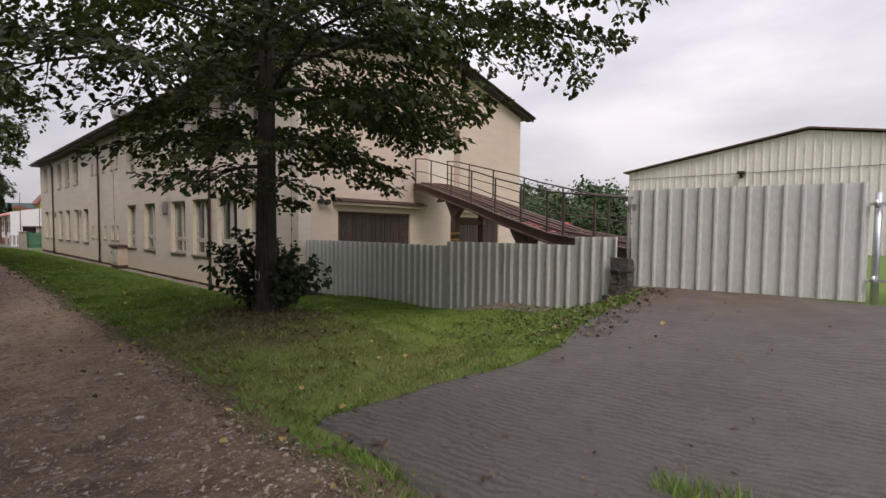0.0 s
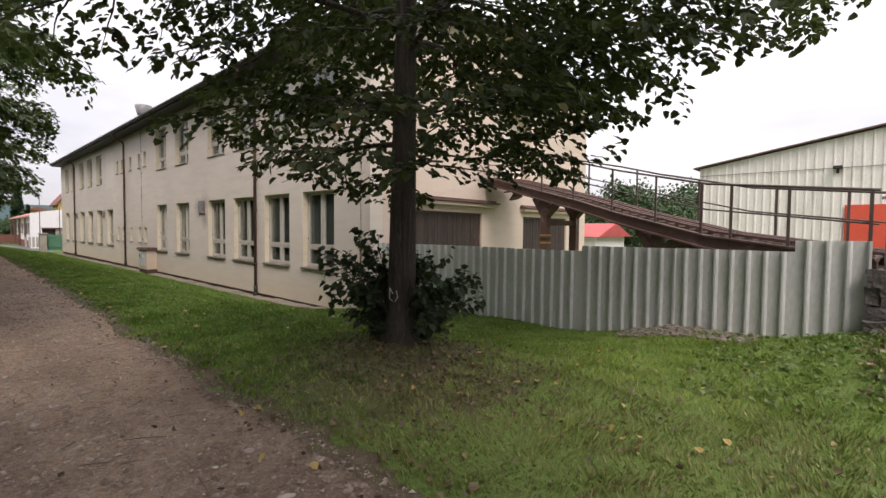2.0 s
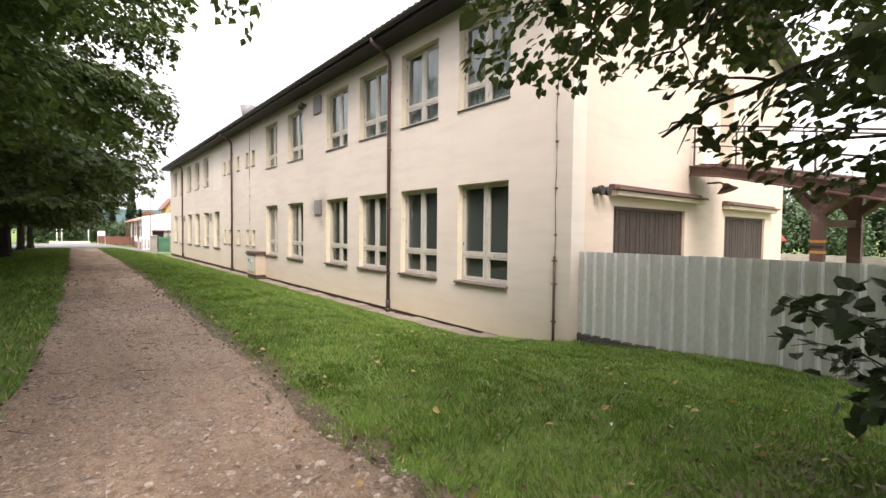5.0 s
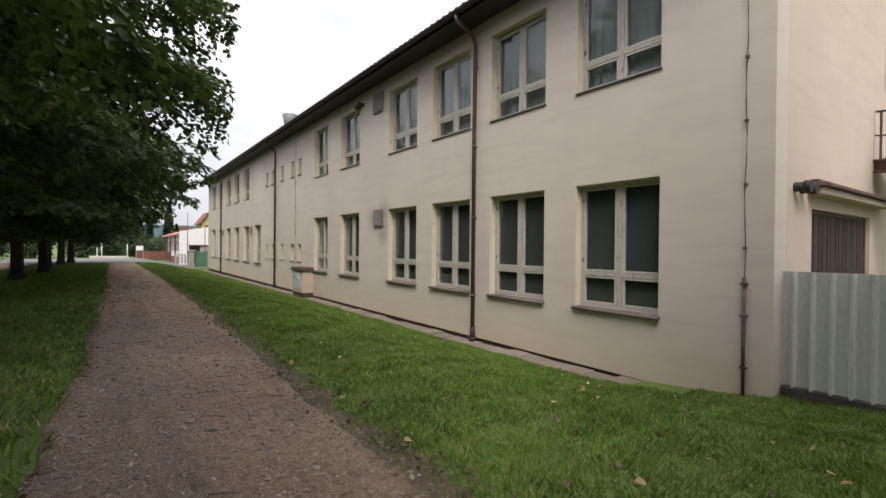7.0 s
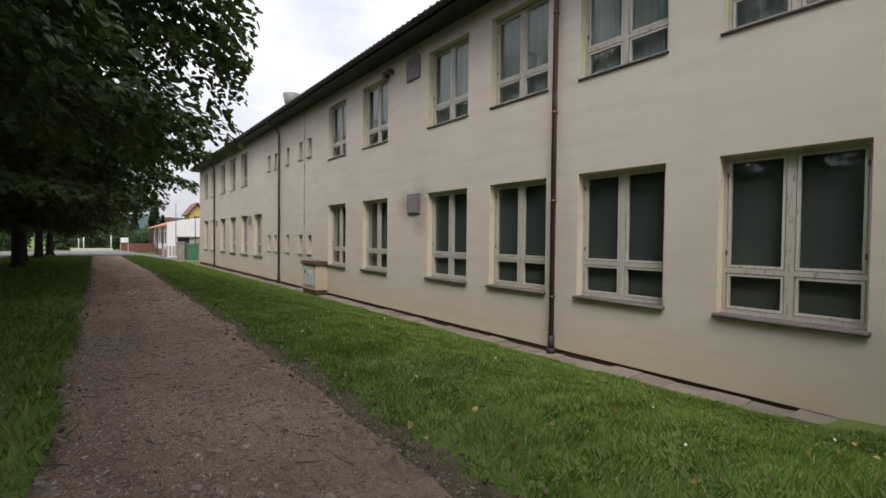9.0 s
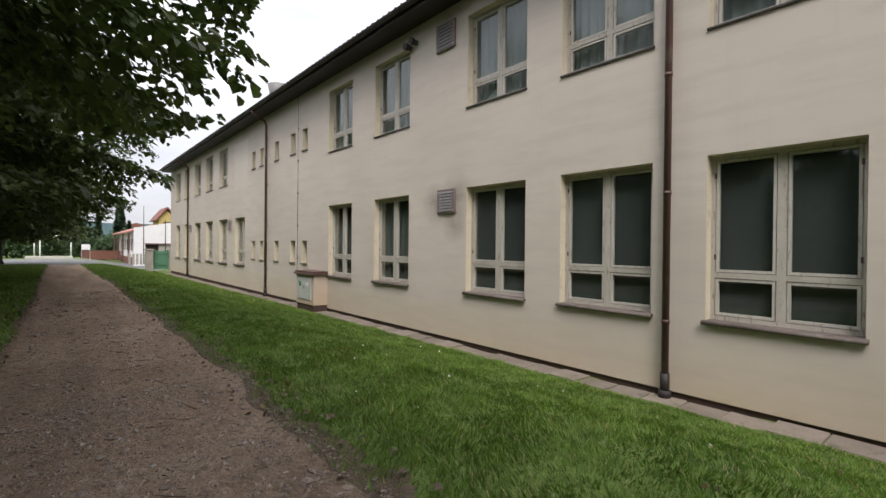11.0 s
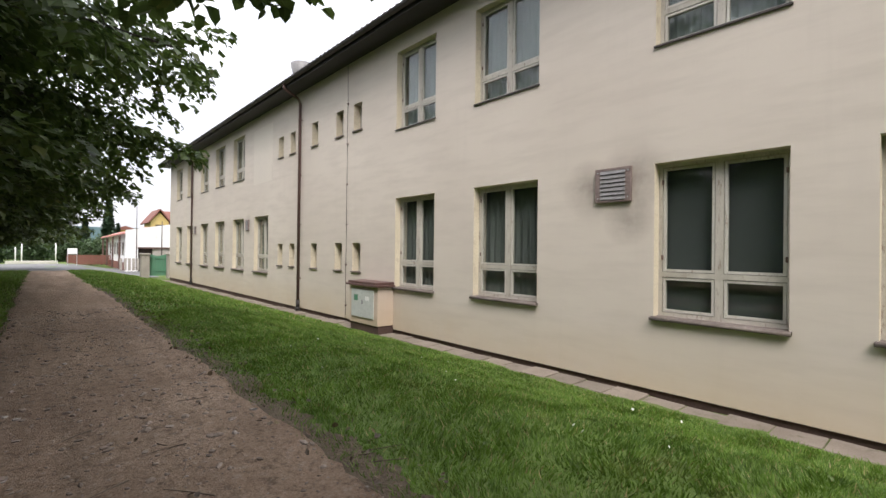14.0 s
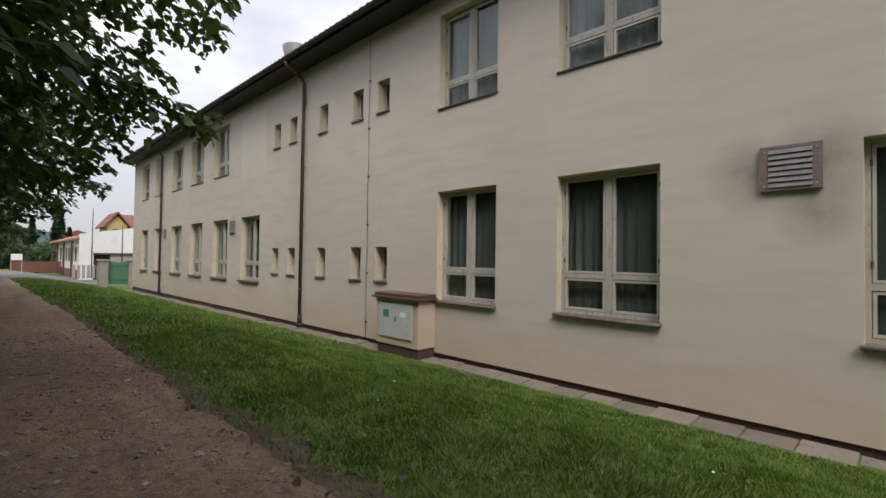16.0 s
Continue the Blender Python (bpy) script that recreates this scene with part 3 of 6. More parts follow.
tagged(new("driveway", apron_mesh()), "worn dark grey asphalt driveway rising to the gate", "driveway", kind="structure")
tagged(new("lane", strip_mesh("lane", np.arange(-84, -58.5, 0.5), lambda x: -14 + 0 * x, lambda x: 7.6 if x > -66 else 12.0, 0.02, M["lane"], 24)), "pale grey asphalt lane crossing beyond the lawn", "lane", kind="structure")
tagged(new("side_road", strip_mesh("side_road", np.arange(-80, 20, 0.8), lambda x: -8.2, lambda x: -4.6 + ragged(x, 2.0, 0.1), 0.015, M["path"], 6)), "pale dirt track beyond the row of trees", "road", kind="structure")

# ---- main building ----
X0, X1, Y0, Y1, TOP = -12.0, -54.4, 7.27, 19.1, 6.62
WINDOWS = [(-14.34, 1.6), (-16.7, 1.6), (-19.03, 1.6), (-21.4, 1.6), (-25.06, 1.6), (-27.85, 1.5)]
SLITS = [-30.44, -31.46, -33.07, -34.76, -35.8]
FAR = [(-37.74, 1.53), (-40.5, 1.53), (-43.25, 1.53), (-46.0, 1.53), (-49.05, 1.4), (-51.75, 1.5)]
building = thing("school_building", "long two-storey beige plastered building with brown eaves", "building", ((X0 + X1) / 2, Y0, -0.9))
LOW, HIGH, SLIT_LOW, SLIT_HIGH = (0.195, 2.39), (4.075, 6.0), (0.5, 1.29), (4.43, 5.18)
openings = []
for c, w in WINDOWS + FAR:
    openings.append((c - w / 2, c + w / 2, *LOW))
    if abs(c + 37.74) > 0.1:
        openings.append((c - w / 2, c + w / 2, *HIGH))
for c in SLITS:
    openings += [(c - 0.22, c + 0.22, *SLIT_LOW), (c - 0.22, c + 0.22, *SLIT_HIGH)]
bm = pierced(bmesh.new(), lambda u, v, d: (u, Y0 + d, v), [X1, X0], [-0.86, TOP], openings, 0.42)
part("facade_wall", bm, M["plaster"], building, "weathered beige plaster wall")
part("plinth", boxes(((X1, Y0 + 0.035, -1.6), (X0 - 0.02, Y0 + 0.4, -0.865))), M["plinth"], building, "dark brown plinth strip")

# gable end with two barred gateways and a loading door
DOORS = [(8.65, 11.78, -1.2, 1.86), (14.2, 17.4, -1.2, 1.82), (12.75, 14.6, 2.98, 5.3)]
bm = pierced(bmesh.new(), lambda u, v, d: (X0 - d, u, v), [Y0 + 0.424, Y1], [-1.4, TOP], DOORS, 0.42)
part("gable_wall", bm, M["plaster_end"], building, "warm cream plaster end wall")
bm = bmesh.new()
tri = [(Y0 + 0.43, TOP + 0.004), (Y1, TOP + 0.004), (13.2, 7.95)]
va, vb = [[bm.verts.new((X0 - d, y, z)) for y, z in tri] for d in (0, 0.42)]
bm.faces.new(va), bm.faces.new(vb)
for k in range(3):
    bm.faces.new((va[k], va[(k + 1) % 3], vb[(k + 1) % 3], vb[k]))
part("gable_top", bm, M["plaster_end"], building)
part("back_wall", boxes(((X1, Y1 - 0.4, -1.4), (X0 - 0.424, Y1, TOP))), M["plaster_end"], building)
part("far_wall", boxes(((X1, Y0 + 0.424, -1.4), (X1 + 0.4, Y1 - 0.404, TOP))), M["plaster"], building)
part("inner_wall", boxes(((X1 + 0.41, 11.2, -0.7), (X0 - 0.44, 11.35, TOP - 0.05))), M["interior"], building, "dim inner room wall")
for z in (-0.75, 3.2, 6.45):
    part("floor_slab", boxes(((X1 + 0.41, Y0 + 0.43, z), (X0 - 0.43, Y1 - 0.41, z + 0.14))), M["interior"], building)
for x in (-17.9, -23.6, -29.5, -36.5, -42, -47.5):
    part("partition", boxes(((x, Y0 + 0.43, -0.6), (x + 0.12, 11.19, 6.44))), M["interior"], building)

part("plaster_patch", boxes(((-38.6, Y0 - 0.004, 3.7), (-36.6, Y0 - 0.0005, 5.9))), M["plaster_patch"], building, "paler repaired plaster patch")

# roof with ribbed sheets, soffit and gutter
RIDGE, EAVE, SLOPE = 13.2, 6.72, 0.213
def ribbed_roof(side):
    bm = bmesh.new()
    k, prof = X1 - 0.35, []
    while k < X0 + 0.4:
        prof += [(k, 0.0), (k + 0.15, 0.0), (k + 0.17, 0.035), (k + 0.21, 0.035), (k + 0.23, 0.0)]
        k += 0.25
    y_e = EAVE - 0.06 if side < 0 else 2 * RIDGE - EAVE + 0.06
    z_e, z_r = 6.66, 6.66 + SLOPE * (RIDGE - EAVE + 0.06)
    rows = [[bm.verts.new((x, y, z + h)) for x, h in prof] for y, z in ((y_e, z_e), (RIDGE, z_r))]
    low = [[bm.verts.new((x, y, z - 0.03)) for x, h in prof] for y, z in ((y_e, z_e), (RIDGE, z_r))]
    for i in range(len(prof) - 1):
        bm.faces.new((rows[0][i], rows[0][i + 1], rows[1][i + 1], rows[1][i]))
        bm.faces.new((low[0][i], low[1][i], low[1][i + 1], low[0][i + 1]))
        bm.faces.new((rows[0][i], low[0][i], low[0][i + 1], rows[0][i + 1]))
    return bm
for side in (-1, 1):
    part("roof_slope", ribbed_roof(side), M["roof"], building, "dark ribbed sheet roof")
part("soffit", boxes(((X1 - 0.3, EAVE, 6.41), (X0 + 0.3, Y0 - 0.003, 6.56))), M["fascia"], building)
part("fascia", boxes(((X1 - 0.3, EAVE - 0.03, 6.39), (X0 + 0.3, EAVE - 0.002, 6.62))), M["fascia"], building)
def half_round(r):
    """Half-round channel under the roof edge."""
    bm = bmesh.new()
    arc = [(EAVE - 0.105 + q * math.cos(a), 6.535 + q * math.sin(a)) for q, turn in ((r, 1), (r - 0.006, -1)) for a in [math.pi + math.pi * k / 10 for k in range(11)][::turn]]
    ends = [[bm.verts.new((x, y, z)) for y, z in arc] for x in (X1 - 0.3, X0 + 0.34)]
    for k in range(len(arc)):
        j = (k + 1) % len(arc)
        bm.faces.new((ends[0][k], ends[0][j], ends[1][j], ends[1][k]))
    for e in ends:
        bm.faces.new(e)
    tube(bm, [(X1 - 0.3, EAVE - 0.105 - r, 6.537), (X0 + 0.34, EAVE - 0.105 - r, 6.537)], 0.013, 8)
    return bm
gutter = part("gutter", half_round(0.075), M["gutter"], building, "dark brown half-round gutter")
hook = bmesh.new()
tube(hook, [(0, -0.105 + 0.083 * math.cos(math.pi * k / 8), -0.083 * math.sin(math.pi * k / 8)) for k in range(9)], 0.009, 6)
hook = mesh_of("gutter_hook", hook, M["fascia"])
for k in range(40):
    share("gutter_hook", hook, gutter, Matrix.Translation((X0 - 0.2 - 1.05 * k, EAVE, 6.537)))
bm = bmesh.new()
for y0, y1 in ((EAVE - 0.05, RIDGE), (2 * RIDGE - EAVE + 0.05, RIDGE)):
    beam(bm, (X0 + 0.33, y0, 6.6), (X0 + 0.33, y1, 6.6 + SLOPE * abs(RIDGE - y0)), 0.06, 0.2)
part("verge_board", bm, M["fascia"], building)
bm = bmesh.new()
for y0, y1 in ((EAVE, RIDGE), (2 * RIDGE - EAVE, RIDGE)):
    beam(bm, (X0 + 0.15, y0, 6.55), (X0 + 0.15, y1, 6.55 + SLOPE * abs(RIDGE - y0)), 0.3, 0.05)
part("verge_soffit", bm, M["fascia"], building)


HINGE = mesh_of("hinge", boxes(((-0.012, -0.014, -0.035), (0.012, 0.004, 0.035)), bevel=0.004), M["rust"])


def window(c, w, z0, z1):
    """A two-leaf casement with small lower lights, set deep in its painted reveal."""
    yb, split = Y0 + 0.155, z0 + 0.275 * (z1 - z0)
    a, b = c - w / 2, c + w / 2
    f = 0.055
    lights = [(u0, u1, v0, v1) for u0, u1 in ((a + f, c - 0.05), (c + 0.05, b - f)) for v0, v1 in ((z0 + f, split - 0.04), (split + 0.03, z1 - f))]
    fr = pierced(bmesh.new(), lambda u, v, d: (u, yb + d, v), [a, b], [z0, z1], lights, 0.1)
    win = part("window", fr, M["frame"], building, "weathered white two-leaf window frame")
    s, g = 0.034, 0.009
    for u0, u1, v0, v1 in lights:
        u0, u1, v0, v1 = u0 + g, u1 - g, v0 + g, v1 - g
        hole = (u0 + s, u1 - s, v0 + s, v1 - s)
        part("sash", pierced(bmesh.new(), lambda u, v, d: (u, yb + 0.008 + d, v), [u0, u1], [v0, v1], [hole], 0.06), M["bead"], win)
        pane = part("pane", boxes(((hole[0], yb + 0.035, hole[2]), (hole[1], yb + 0.041, hole[3]))), M["glass"], win, "reflective dark window pane")
        pane.visible_shadow = False
        if c > -29 and v1 - v0 > 1:
            for hz in (v0 + 0.2, v1 - 0.2):
                share("hinge", HINGE, win, Matrix.Translation((u0 - 0.004 if u0 < c - 0.1 else u1 + 0.004, yb, hz)))
    for p0, p1 in (((a - 0.001, Y0 + 0.004, z0), (a + 0.004, yb - 0.001, z1 - 0.005)), ((b - 0.004, Y0 + 0.004, z0), (b + 0.001, yb - 0.001, z1 - 0.005)), ((a + 0.005, Y0 + 0.004, z1 - 0.004), (b - 0.005, yb - 0.001, z1 + 0.001))):
        part("reveal", boxes((p0, p1)), M["reveal"], win, "cream painted reveal, its colour lifted as if lit")
    if z0 > 3:
        part("sill", boxes(((a - 0.015, Y0 - 0.03, z0 - 0.022), (b + 0.015, yb + 0.01, z0 + 0.004))), M["sill_sheet"], win, "thin dark sheet sill")
    else:
        bm = bmesh.new()
        box(bm, (a - 0.03, Y0 - 0.05, z0 - 0.042), (b + 0.03, yb + 0.01, z0 + 0.002), 0.006)
        tube(bm, [(a - 0.03, Y0 - 0.05, z0 - 0.03), (b + 0.03, Y0 - 0.05, z0 - 0.03)], 0.026, 10)
        part("sill", bm, M["sill"], win, "weathered brown rounded sill")
    return win


def drape(c, w, z0, z1, mat, name, label, y=0.17):
    bm = bmesh.new()
    n = 48
    rows = [[bm.verts.new((c - w / 2 + w * k / n, Y0 + 0.155 + y + 0.025 * math.sin(k * 1.15) + 0.012 * math.sin(k * 2.9), z)) for k in range(n + 1)] for z in (z0, z1)]
    for k in range(n):
        bm.faces.new((rows[0][k], rows[0][k + 1], rows[1][k + 1], rows[1][k])).smooth = True
    return tagged(part(name, bm, mat), label, "curtain")


for k, (c, w) in enumerate(WINDOWS + FAR):
    window(c, w, *LOW)
    if abs(c + 37.74) > 0.1:
        window(c, w, *HIGH)
    if k < 4:
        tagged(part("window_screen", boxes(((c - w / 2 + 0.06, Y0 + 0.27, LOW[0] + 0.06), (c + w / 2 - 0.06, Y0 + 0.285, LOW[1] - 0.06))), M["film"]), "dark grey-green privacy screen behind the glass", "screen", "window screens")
    else:
        drape(c, w - 0.12, LOW[0] + 0.06, LOW[1] - 0.06, M["curtain"], "curtain", "hanging grey-green net curtain behind the glass")["group"] = "window curtains"
    if abs(c + 37.74) > 0.1:
        drape(c, w - 0.12, HIGH[0] + 0.06, HIGH[1] - 0.06, M["net"], "curtain", "net curtain behind the glass, toned pale blue-grey like reflected sky")["group"] = "window curtains"
for c in SLITS:
    for z0, z1 in (SLIT_LOW, SLIT_HIGH):
        yb = Y0 + 0.21
        win = part("window", pierced(bmesh.new(), lambda u, v, d: (u, yb + d, v), [c - 0.22, c + 0.22], [z0, z1], [(c - 0.18, c + 0.18, z0 + 0.04, z1 - 0.04)], 0.08), M["frame"], building, "narrow slit window frame")
        part("pane", boxes(((c - 0.18, yb + 0.03, z0 + 0.04), (c + 0.18, yb + 0.036, z1 - 0.04))), M["glass"], win).visible_shadow = False
        part("sill", boxes(((c - 0.25, Y0 - 0.04, z0 - 0.035), (c + 0.25, yb - 0.002, z0 + 0.003)), bevel=0.004), M["sill"], win)
        for u in (c - 0.221, c + 0.216):
            part("reveal", boxes(((u, Y0 + 0.004, z0 + 0.004), (u + 0.005, yb - 0.001, z1 - 0.001))), M["reveal"], win)

# downpipes with swan necks and brackets
for x in (-17.98, -34.02, -48.3):
    bm = bmesh.new()
    tube(bm, [(x, EAVE - 0.1, 6.47), (x, EAVE - 0.1, 6.36), (x, Y0 - 0.16, 6.12), (x, Y0 - 0.09, 5.98), (x, Y0 - 0.09, -0.6)], 0.048, 12)
    pipe = part("downpipe", bm, M["brown_metal"], building, "brown metal downpipe")
    for z in (5.4, 3.55, 1.9, 0.1):
        bm = bmesh.new()
        tube(bm, [(x, Y0 - 0.09, z), (x, Y0 - 0.09, z + 0.05)], 0.056, 12)
        box(bm, (x - 0.012, Y0 - 0.06, z + 0.01), (x + 0.012, Y0 + 0.01, z + 0.04))
        part("bracket", bm, M["brown_metal"], pipe)
    bm = bmesh.new()
    tube(bm, [(x, Y0 - 0.09, -0.6), (x, Y0 - 0.09, -0.92)], 0.062, 12)
    tube(bm, [(x, Y0 - 0.09, -0.84), (x, Y0 - 0.09, -0.95)], 0.085, 12)
    part("drain_boot", bm, M["fascia"], pipe, "black drain boot")


def louvre(x0, x1, z0, z1, name="wall_vent"):
    v = thing(name, "grey louvred wall ventilation grille with soot around it", "vent", ((x0 + x1) / 2, Y0, z0), "wall vents")
    part("frame", pierced(bmesh.new(), lambda u, w, d: (u, Y0 - 0.05 + d, w), [x0, x1], [z0, z1], [(x0 + 0.09, x1 - 0.09, z0 + 0.03, z1 - 0.035)], 0.048), M["louvre_frame"], v)
    n = 7
    for k in range(n):
        za = z0 + 0.03 + (z1 - z0 - 0.065) * k / n
        bm = bmesh.new()
        h = (z1 - z0 - 0.065) / n
        beam(bm, (x0 + 0.085, Y0 - 0.05, za + h * 0.5), (x1 - 0.085, Y0 - 0.05, za + h * 0.5), 0.01, h * 0.84, (0, 0.3, 1))
        part("slat", bm, M["louvre"], v)
    for u in (x0 + 0.045, x1 - 0.045):
        for w in (z0 + 0.06, z1 - 0.06):
            bm = bmesh.new()
            tube(bm, [(u, Y0 - 0.056, w), (u, Y0 - 0.048, w)], 0.012, 8)
            part("screw", bm, M["galvanised"], v)
    part("backing", boxes(((x0 + 0.09, Y0 - 0.02, z0 + 0.03), (x1 - 0.09, Y0 - 0.004, z1 - 0.035))), M["fascia"], v)
    return v


louvre(-23.11, -22.53, 1.88, 2.4)
louvre(-23.2, -22.58, 5.5, 6.1)
louvre(-39.42, -39.05, 1.86, 2.3)
louvre(-47.95, -47.6, 1.9, 2.3)

# pipe stubs
def stub(x, y, z, along):
    p = thing("pipe_stub", "short dark pipe stub out of the wall", "pipe", (x, y, z), "pipe stubs")
    bm = bmesh.new()
    d = Vector(along)
    o = Vector((x, y, z))
    tube(bm, [o - 0.02 * d, o + 0.16 * d], 0.065, 12)
    part("pipe", bm, M["stone"], p)
    bm = bmesh.new()
    tube(bm, [o + 0.12 * d, o + 0.19 * d], 0.085, 12)
    part("collar", bm, M["fascia"], p)
stub(-24.0, Y0, 6.02, (0, -1, 0))
stub(-24.24, Y0, 5.97, (0, -1, 0))
stub(X0, 7.95, 2.12, (1, 0, 0))
stub(X0, 8.18, 2.11, (1, 0, 0))

# lightning conductors
for x, z0 in ((-12.33, 0.86), (-30.95, -0.9)):
    wire = thing("lightning_conductor", "thin vertical lightning conductor clipped to the wall", "cable", (x, Y0, z0), "lightning conductors")
    bm = bmesh.new()
    tube(bm, [(x + 0.012 * math.sin(k * 1.7), Y0 - 0.03, z0 + (6.45 - z0) * k / 14) for k in range(15)], 0.007, 6)
    part("wire", bm, M["stone"], wire)
    for k in range(6):
        z = z0 + 0.4 + k * (6.0 - z0) / 6
        part("clip", boxes(((x - 0.02, Y0 - 0.045, z), (x + 0.02, Y0 + 0.01, z + 0.035))), M["rust"], wire)
    if z0 > 0:
        bm = bmesh.new()
        tube(bm, [(x, Y0 - 0.035, -0.75), (x, Y0 - 0.035, z0 + 0.02)], 0.025, 8)
        part("guard_tube", bm, M["rust"], wire, "rusty guard tube")
        for z in (-0.35, 0.35, 0.78):
            part("clip", boxes(((x - 0.04, Y0 - 0.065, z), (x + 0.04, Y0 + 0.01, z + 0.03))), M["rust"], wire)

# meter cabinet built against the facade
cab = thing("meter_cabinet", "plastered meter cabinet with grey door against the facade", "cabinet", (-29.2, 7.0, -0.9))
part("body", boxes(((-29.95, 6.8, -0.76), (-28.62, Y0 - 0.003, 0.19)), bevel=0.01), M["plaster_end"], cab, "cream plastered body")
part("base", boxes(((-29.93, 6.83, -1.15), (-28.64, Y0 - 0.003, -0.765))), M["plinth"], cab)
bm = bmesh.new()
box(bm, (-30.03, 6.72, 0.194), (-28.54, Y0 - 0.004, 0.245), 0.008)
box(bm, (-29.98, 6.76, 0.245), (-28.59, Y0 - 0.004, 0.31), 0.01)
part("cap", bm, M["brown_metal"], cab, "brown capping")
door = part("door", boxes(((-29.82, 6.775, -0.6), (-28.78, 6.797, 0.1)), bevel=0.004), M["meter_door"], cab, "grey enamel double door")
part("label_plate", boxes(((-29.68, 6.768, -0.19), (-29.5, 6.774, -0.04))), M["green_paint"], door)
part("latch", boxes(((-29.3, 6.76, -0.26), (-29.26, 6.774, -0.16))), M["louvre"], door)
part("notice", boxes(((-29.14, 6.768, -0.16), (-28.97, 6.774, -0.06))), M["white_board"], door)

# roof vent stack
hood = thing("roof_vent", "galvanised ventilation cowl standing on the roof", "roof vent", (-39.3, 9.6, 7.2))
bm = bmesh.new()
tube(bm, [(-39.3, 9.6, 7.2), (-39.3, 9.6, 8.85)], 0.34, 16)
part("duct", bm, M["galvanised"], hood)
bm = bmesh.new()
tube(bm, [(-39.3, 9.6, 8.85), (-39.3, 9.6, 8.95), (-39.3, 9.6, 9.5), (-39.3, 9.6, 9.52)], [0.36, 0.4, 0.52, 0.44], 16)
part("cowl", bm, M["louvre"], hood, "pale grey bucket-shaped cowl")


# ---- gable end: gateways with plank leaves, lintel canopies ----
def gateway(y0, y1, top, name="timber_gate"):
    g = thing(name, "closed dark weathered plank double gate in the end wall", "gate", (X0 - 0.1, (y0 + y1) / 2, -1.0), "timber gates")
    n = 22
    for k in range(n):
        a, b = y0 + 0.05 + (y1 - y0 - 0.1) * k / n, y0 + 0.05 + (y1 - y0 - 0.1) * (k + 1) / n
        part("plank", boxes(((X0 - 0.12 + 0.006 * (k % 3), a + 0.004, -1.2), (X0 - 0.08 + 0.006 * (k % 3), b - 0.004, top - 0.06))), M["plank"], g)
    part("frame", boxes(((X0 - 0.16, y0, -1.2), (X0 - 0.06, y0 + 0.05, top)), ((X0 - 0.16, y1 - 0.05, -1.2), (X0 - 0.06, y1, top)), ((X0 - 0.16, y0 + 0.05, top - 0.055), (X0 - 0.06, y1 - 0.05, top)), ((X0 - 0.16, (y0 + y1) / 2 - 0.03, -1.2), (X0 - 0.125, (y0 + y1) / 2 + 0.03, top - 0.06))), M["rust"], g)
    return g
gateway(8.65, 11.78, 1.86)
gateway(14.2, 17.4, 1.82)
for y0, y1, z in ((8.45, 12.4, 2.05), (14.0, 17.9, 2.0)):
    cnp = thing("lintel_canopy", "narrow plastered lintel ledge with brown sheet cap over a gate", "canopy", (X0, (y0 + y1) / 2, z), "lintel canopies")
    part("ledge", boxes(((X0 + 0.002, y0, z), (X0 + 0.2, y1, z + 0.1)), bevel=0.01), M["plaster_end"], cnp)
    part("cap", boxes(((X0 + 0.002, y0 - 0.04, z + 0.104), (X0 + 0.27, y1 + 0.04, z + 0.15)), ((X0 + 0.002, y0, z + 0.15), (X0 + 0.13, y1, z + 0.22)), bevel=0.006), M["rust"], cnp, "rusty brown sheet cap")
tagged(part("loading_door", boxes(((X0 - 0.38, 12.75, 2.99), (X0 - 0.33, 14.6, 5.3))), M["plaster_patch"]), "closed pale loading door in a recess above the ramp", "door")


# ---- corrugated fence ----
def sheet_bm(u0, u1, bottom, top, place, pitch=0.195, rib=0.055):
    """Trapezoidal sheet: place(u, d, z) sets it out; bottom and top give heights along u."""
    prof, u = [], u0
    while u < u1 - 1e-6:
        prof += [(u, 0.0), (u + 0.52 * pitch, 0.0), (u + 0.62 * pitch, rib), (u + 0.74 * pitch, rib), (u + 0.86 * pitch, 0.0)]
        u += pitch
    prof = [(a, d) for a, d in prof if a <= u1] + [(u1, 0.0)]
    bm = bmesh.new()
    for off in (0.0, -0.004):
        rows = [[bm.verts.new(place(a, d + off, f(a))) for a, d in prof] for f in (bottom, top)]
        for i in range(len(prof) - 1):
            bm.faces.new((rows[0][i], rows[0][i + 1], rows[1][i + 1], rows[1][i]))
    bmesh.ops.recalc_face_normals(bm, faces=bm.faces)
    return bm


FY = 7.5
fence = thing("corrugated_fence", "grey-green corrugated sheet metal fence below the ramp", "fence", (-7.4, FY, -0.2))
for u0, u1, z0, z1 in ((-11.98, -9.98, 0.98, 0.99), (-9.98, -7.98, 0.99, 0.99), (-7.98, -6.5, 0.98, 0.985), (-6.5, -4.99, 1.075, 1.08), (-4.99, -3.57, 1.085, 1.085), (-3.57, -2.84, 1.23, 1.24)):
    lo = lambda a: float(ground_z(a, FY)) + (0.05 if a < -10.5 else -0.05)
    part("sheet", sheet_bm(u0, u1, lo, lambda a: z0 + (z1 - z0) * (a - u0) / (u1 - u0), lambda a, d, z: (a, FY - d, z)), M["sheet"], fence)
for x in (-11.9, -10, -8, -6.5, -5, -3.57, -2.95):
    bm = bmesh.new()
    tube(bm, [(x, FY + 0.05, float(ground_z(x, FY)) - 0.2), (x, FY + 0.05, 0.9)], 0.03, 8)
    part("post", bm, M["rail"], fence)
bm = boxes(((-11.98, FY + 0.02, 0.6), (-2.9, FY + 0.04, 0.66)), ((-11.98, FY + 0.02, -0.1), (-2.9, FY + 0.04, -0.04)))
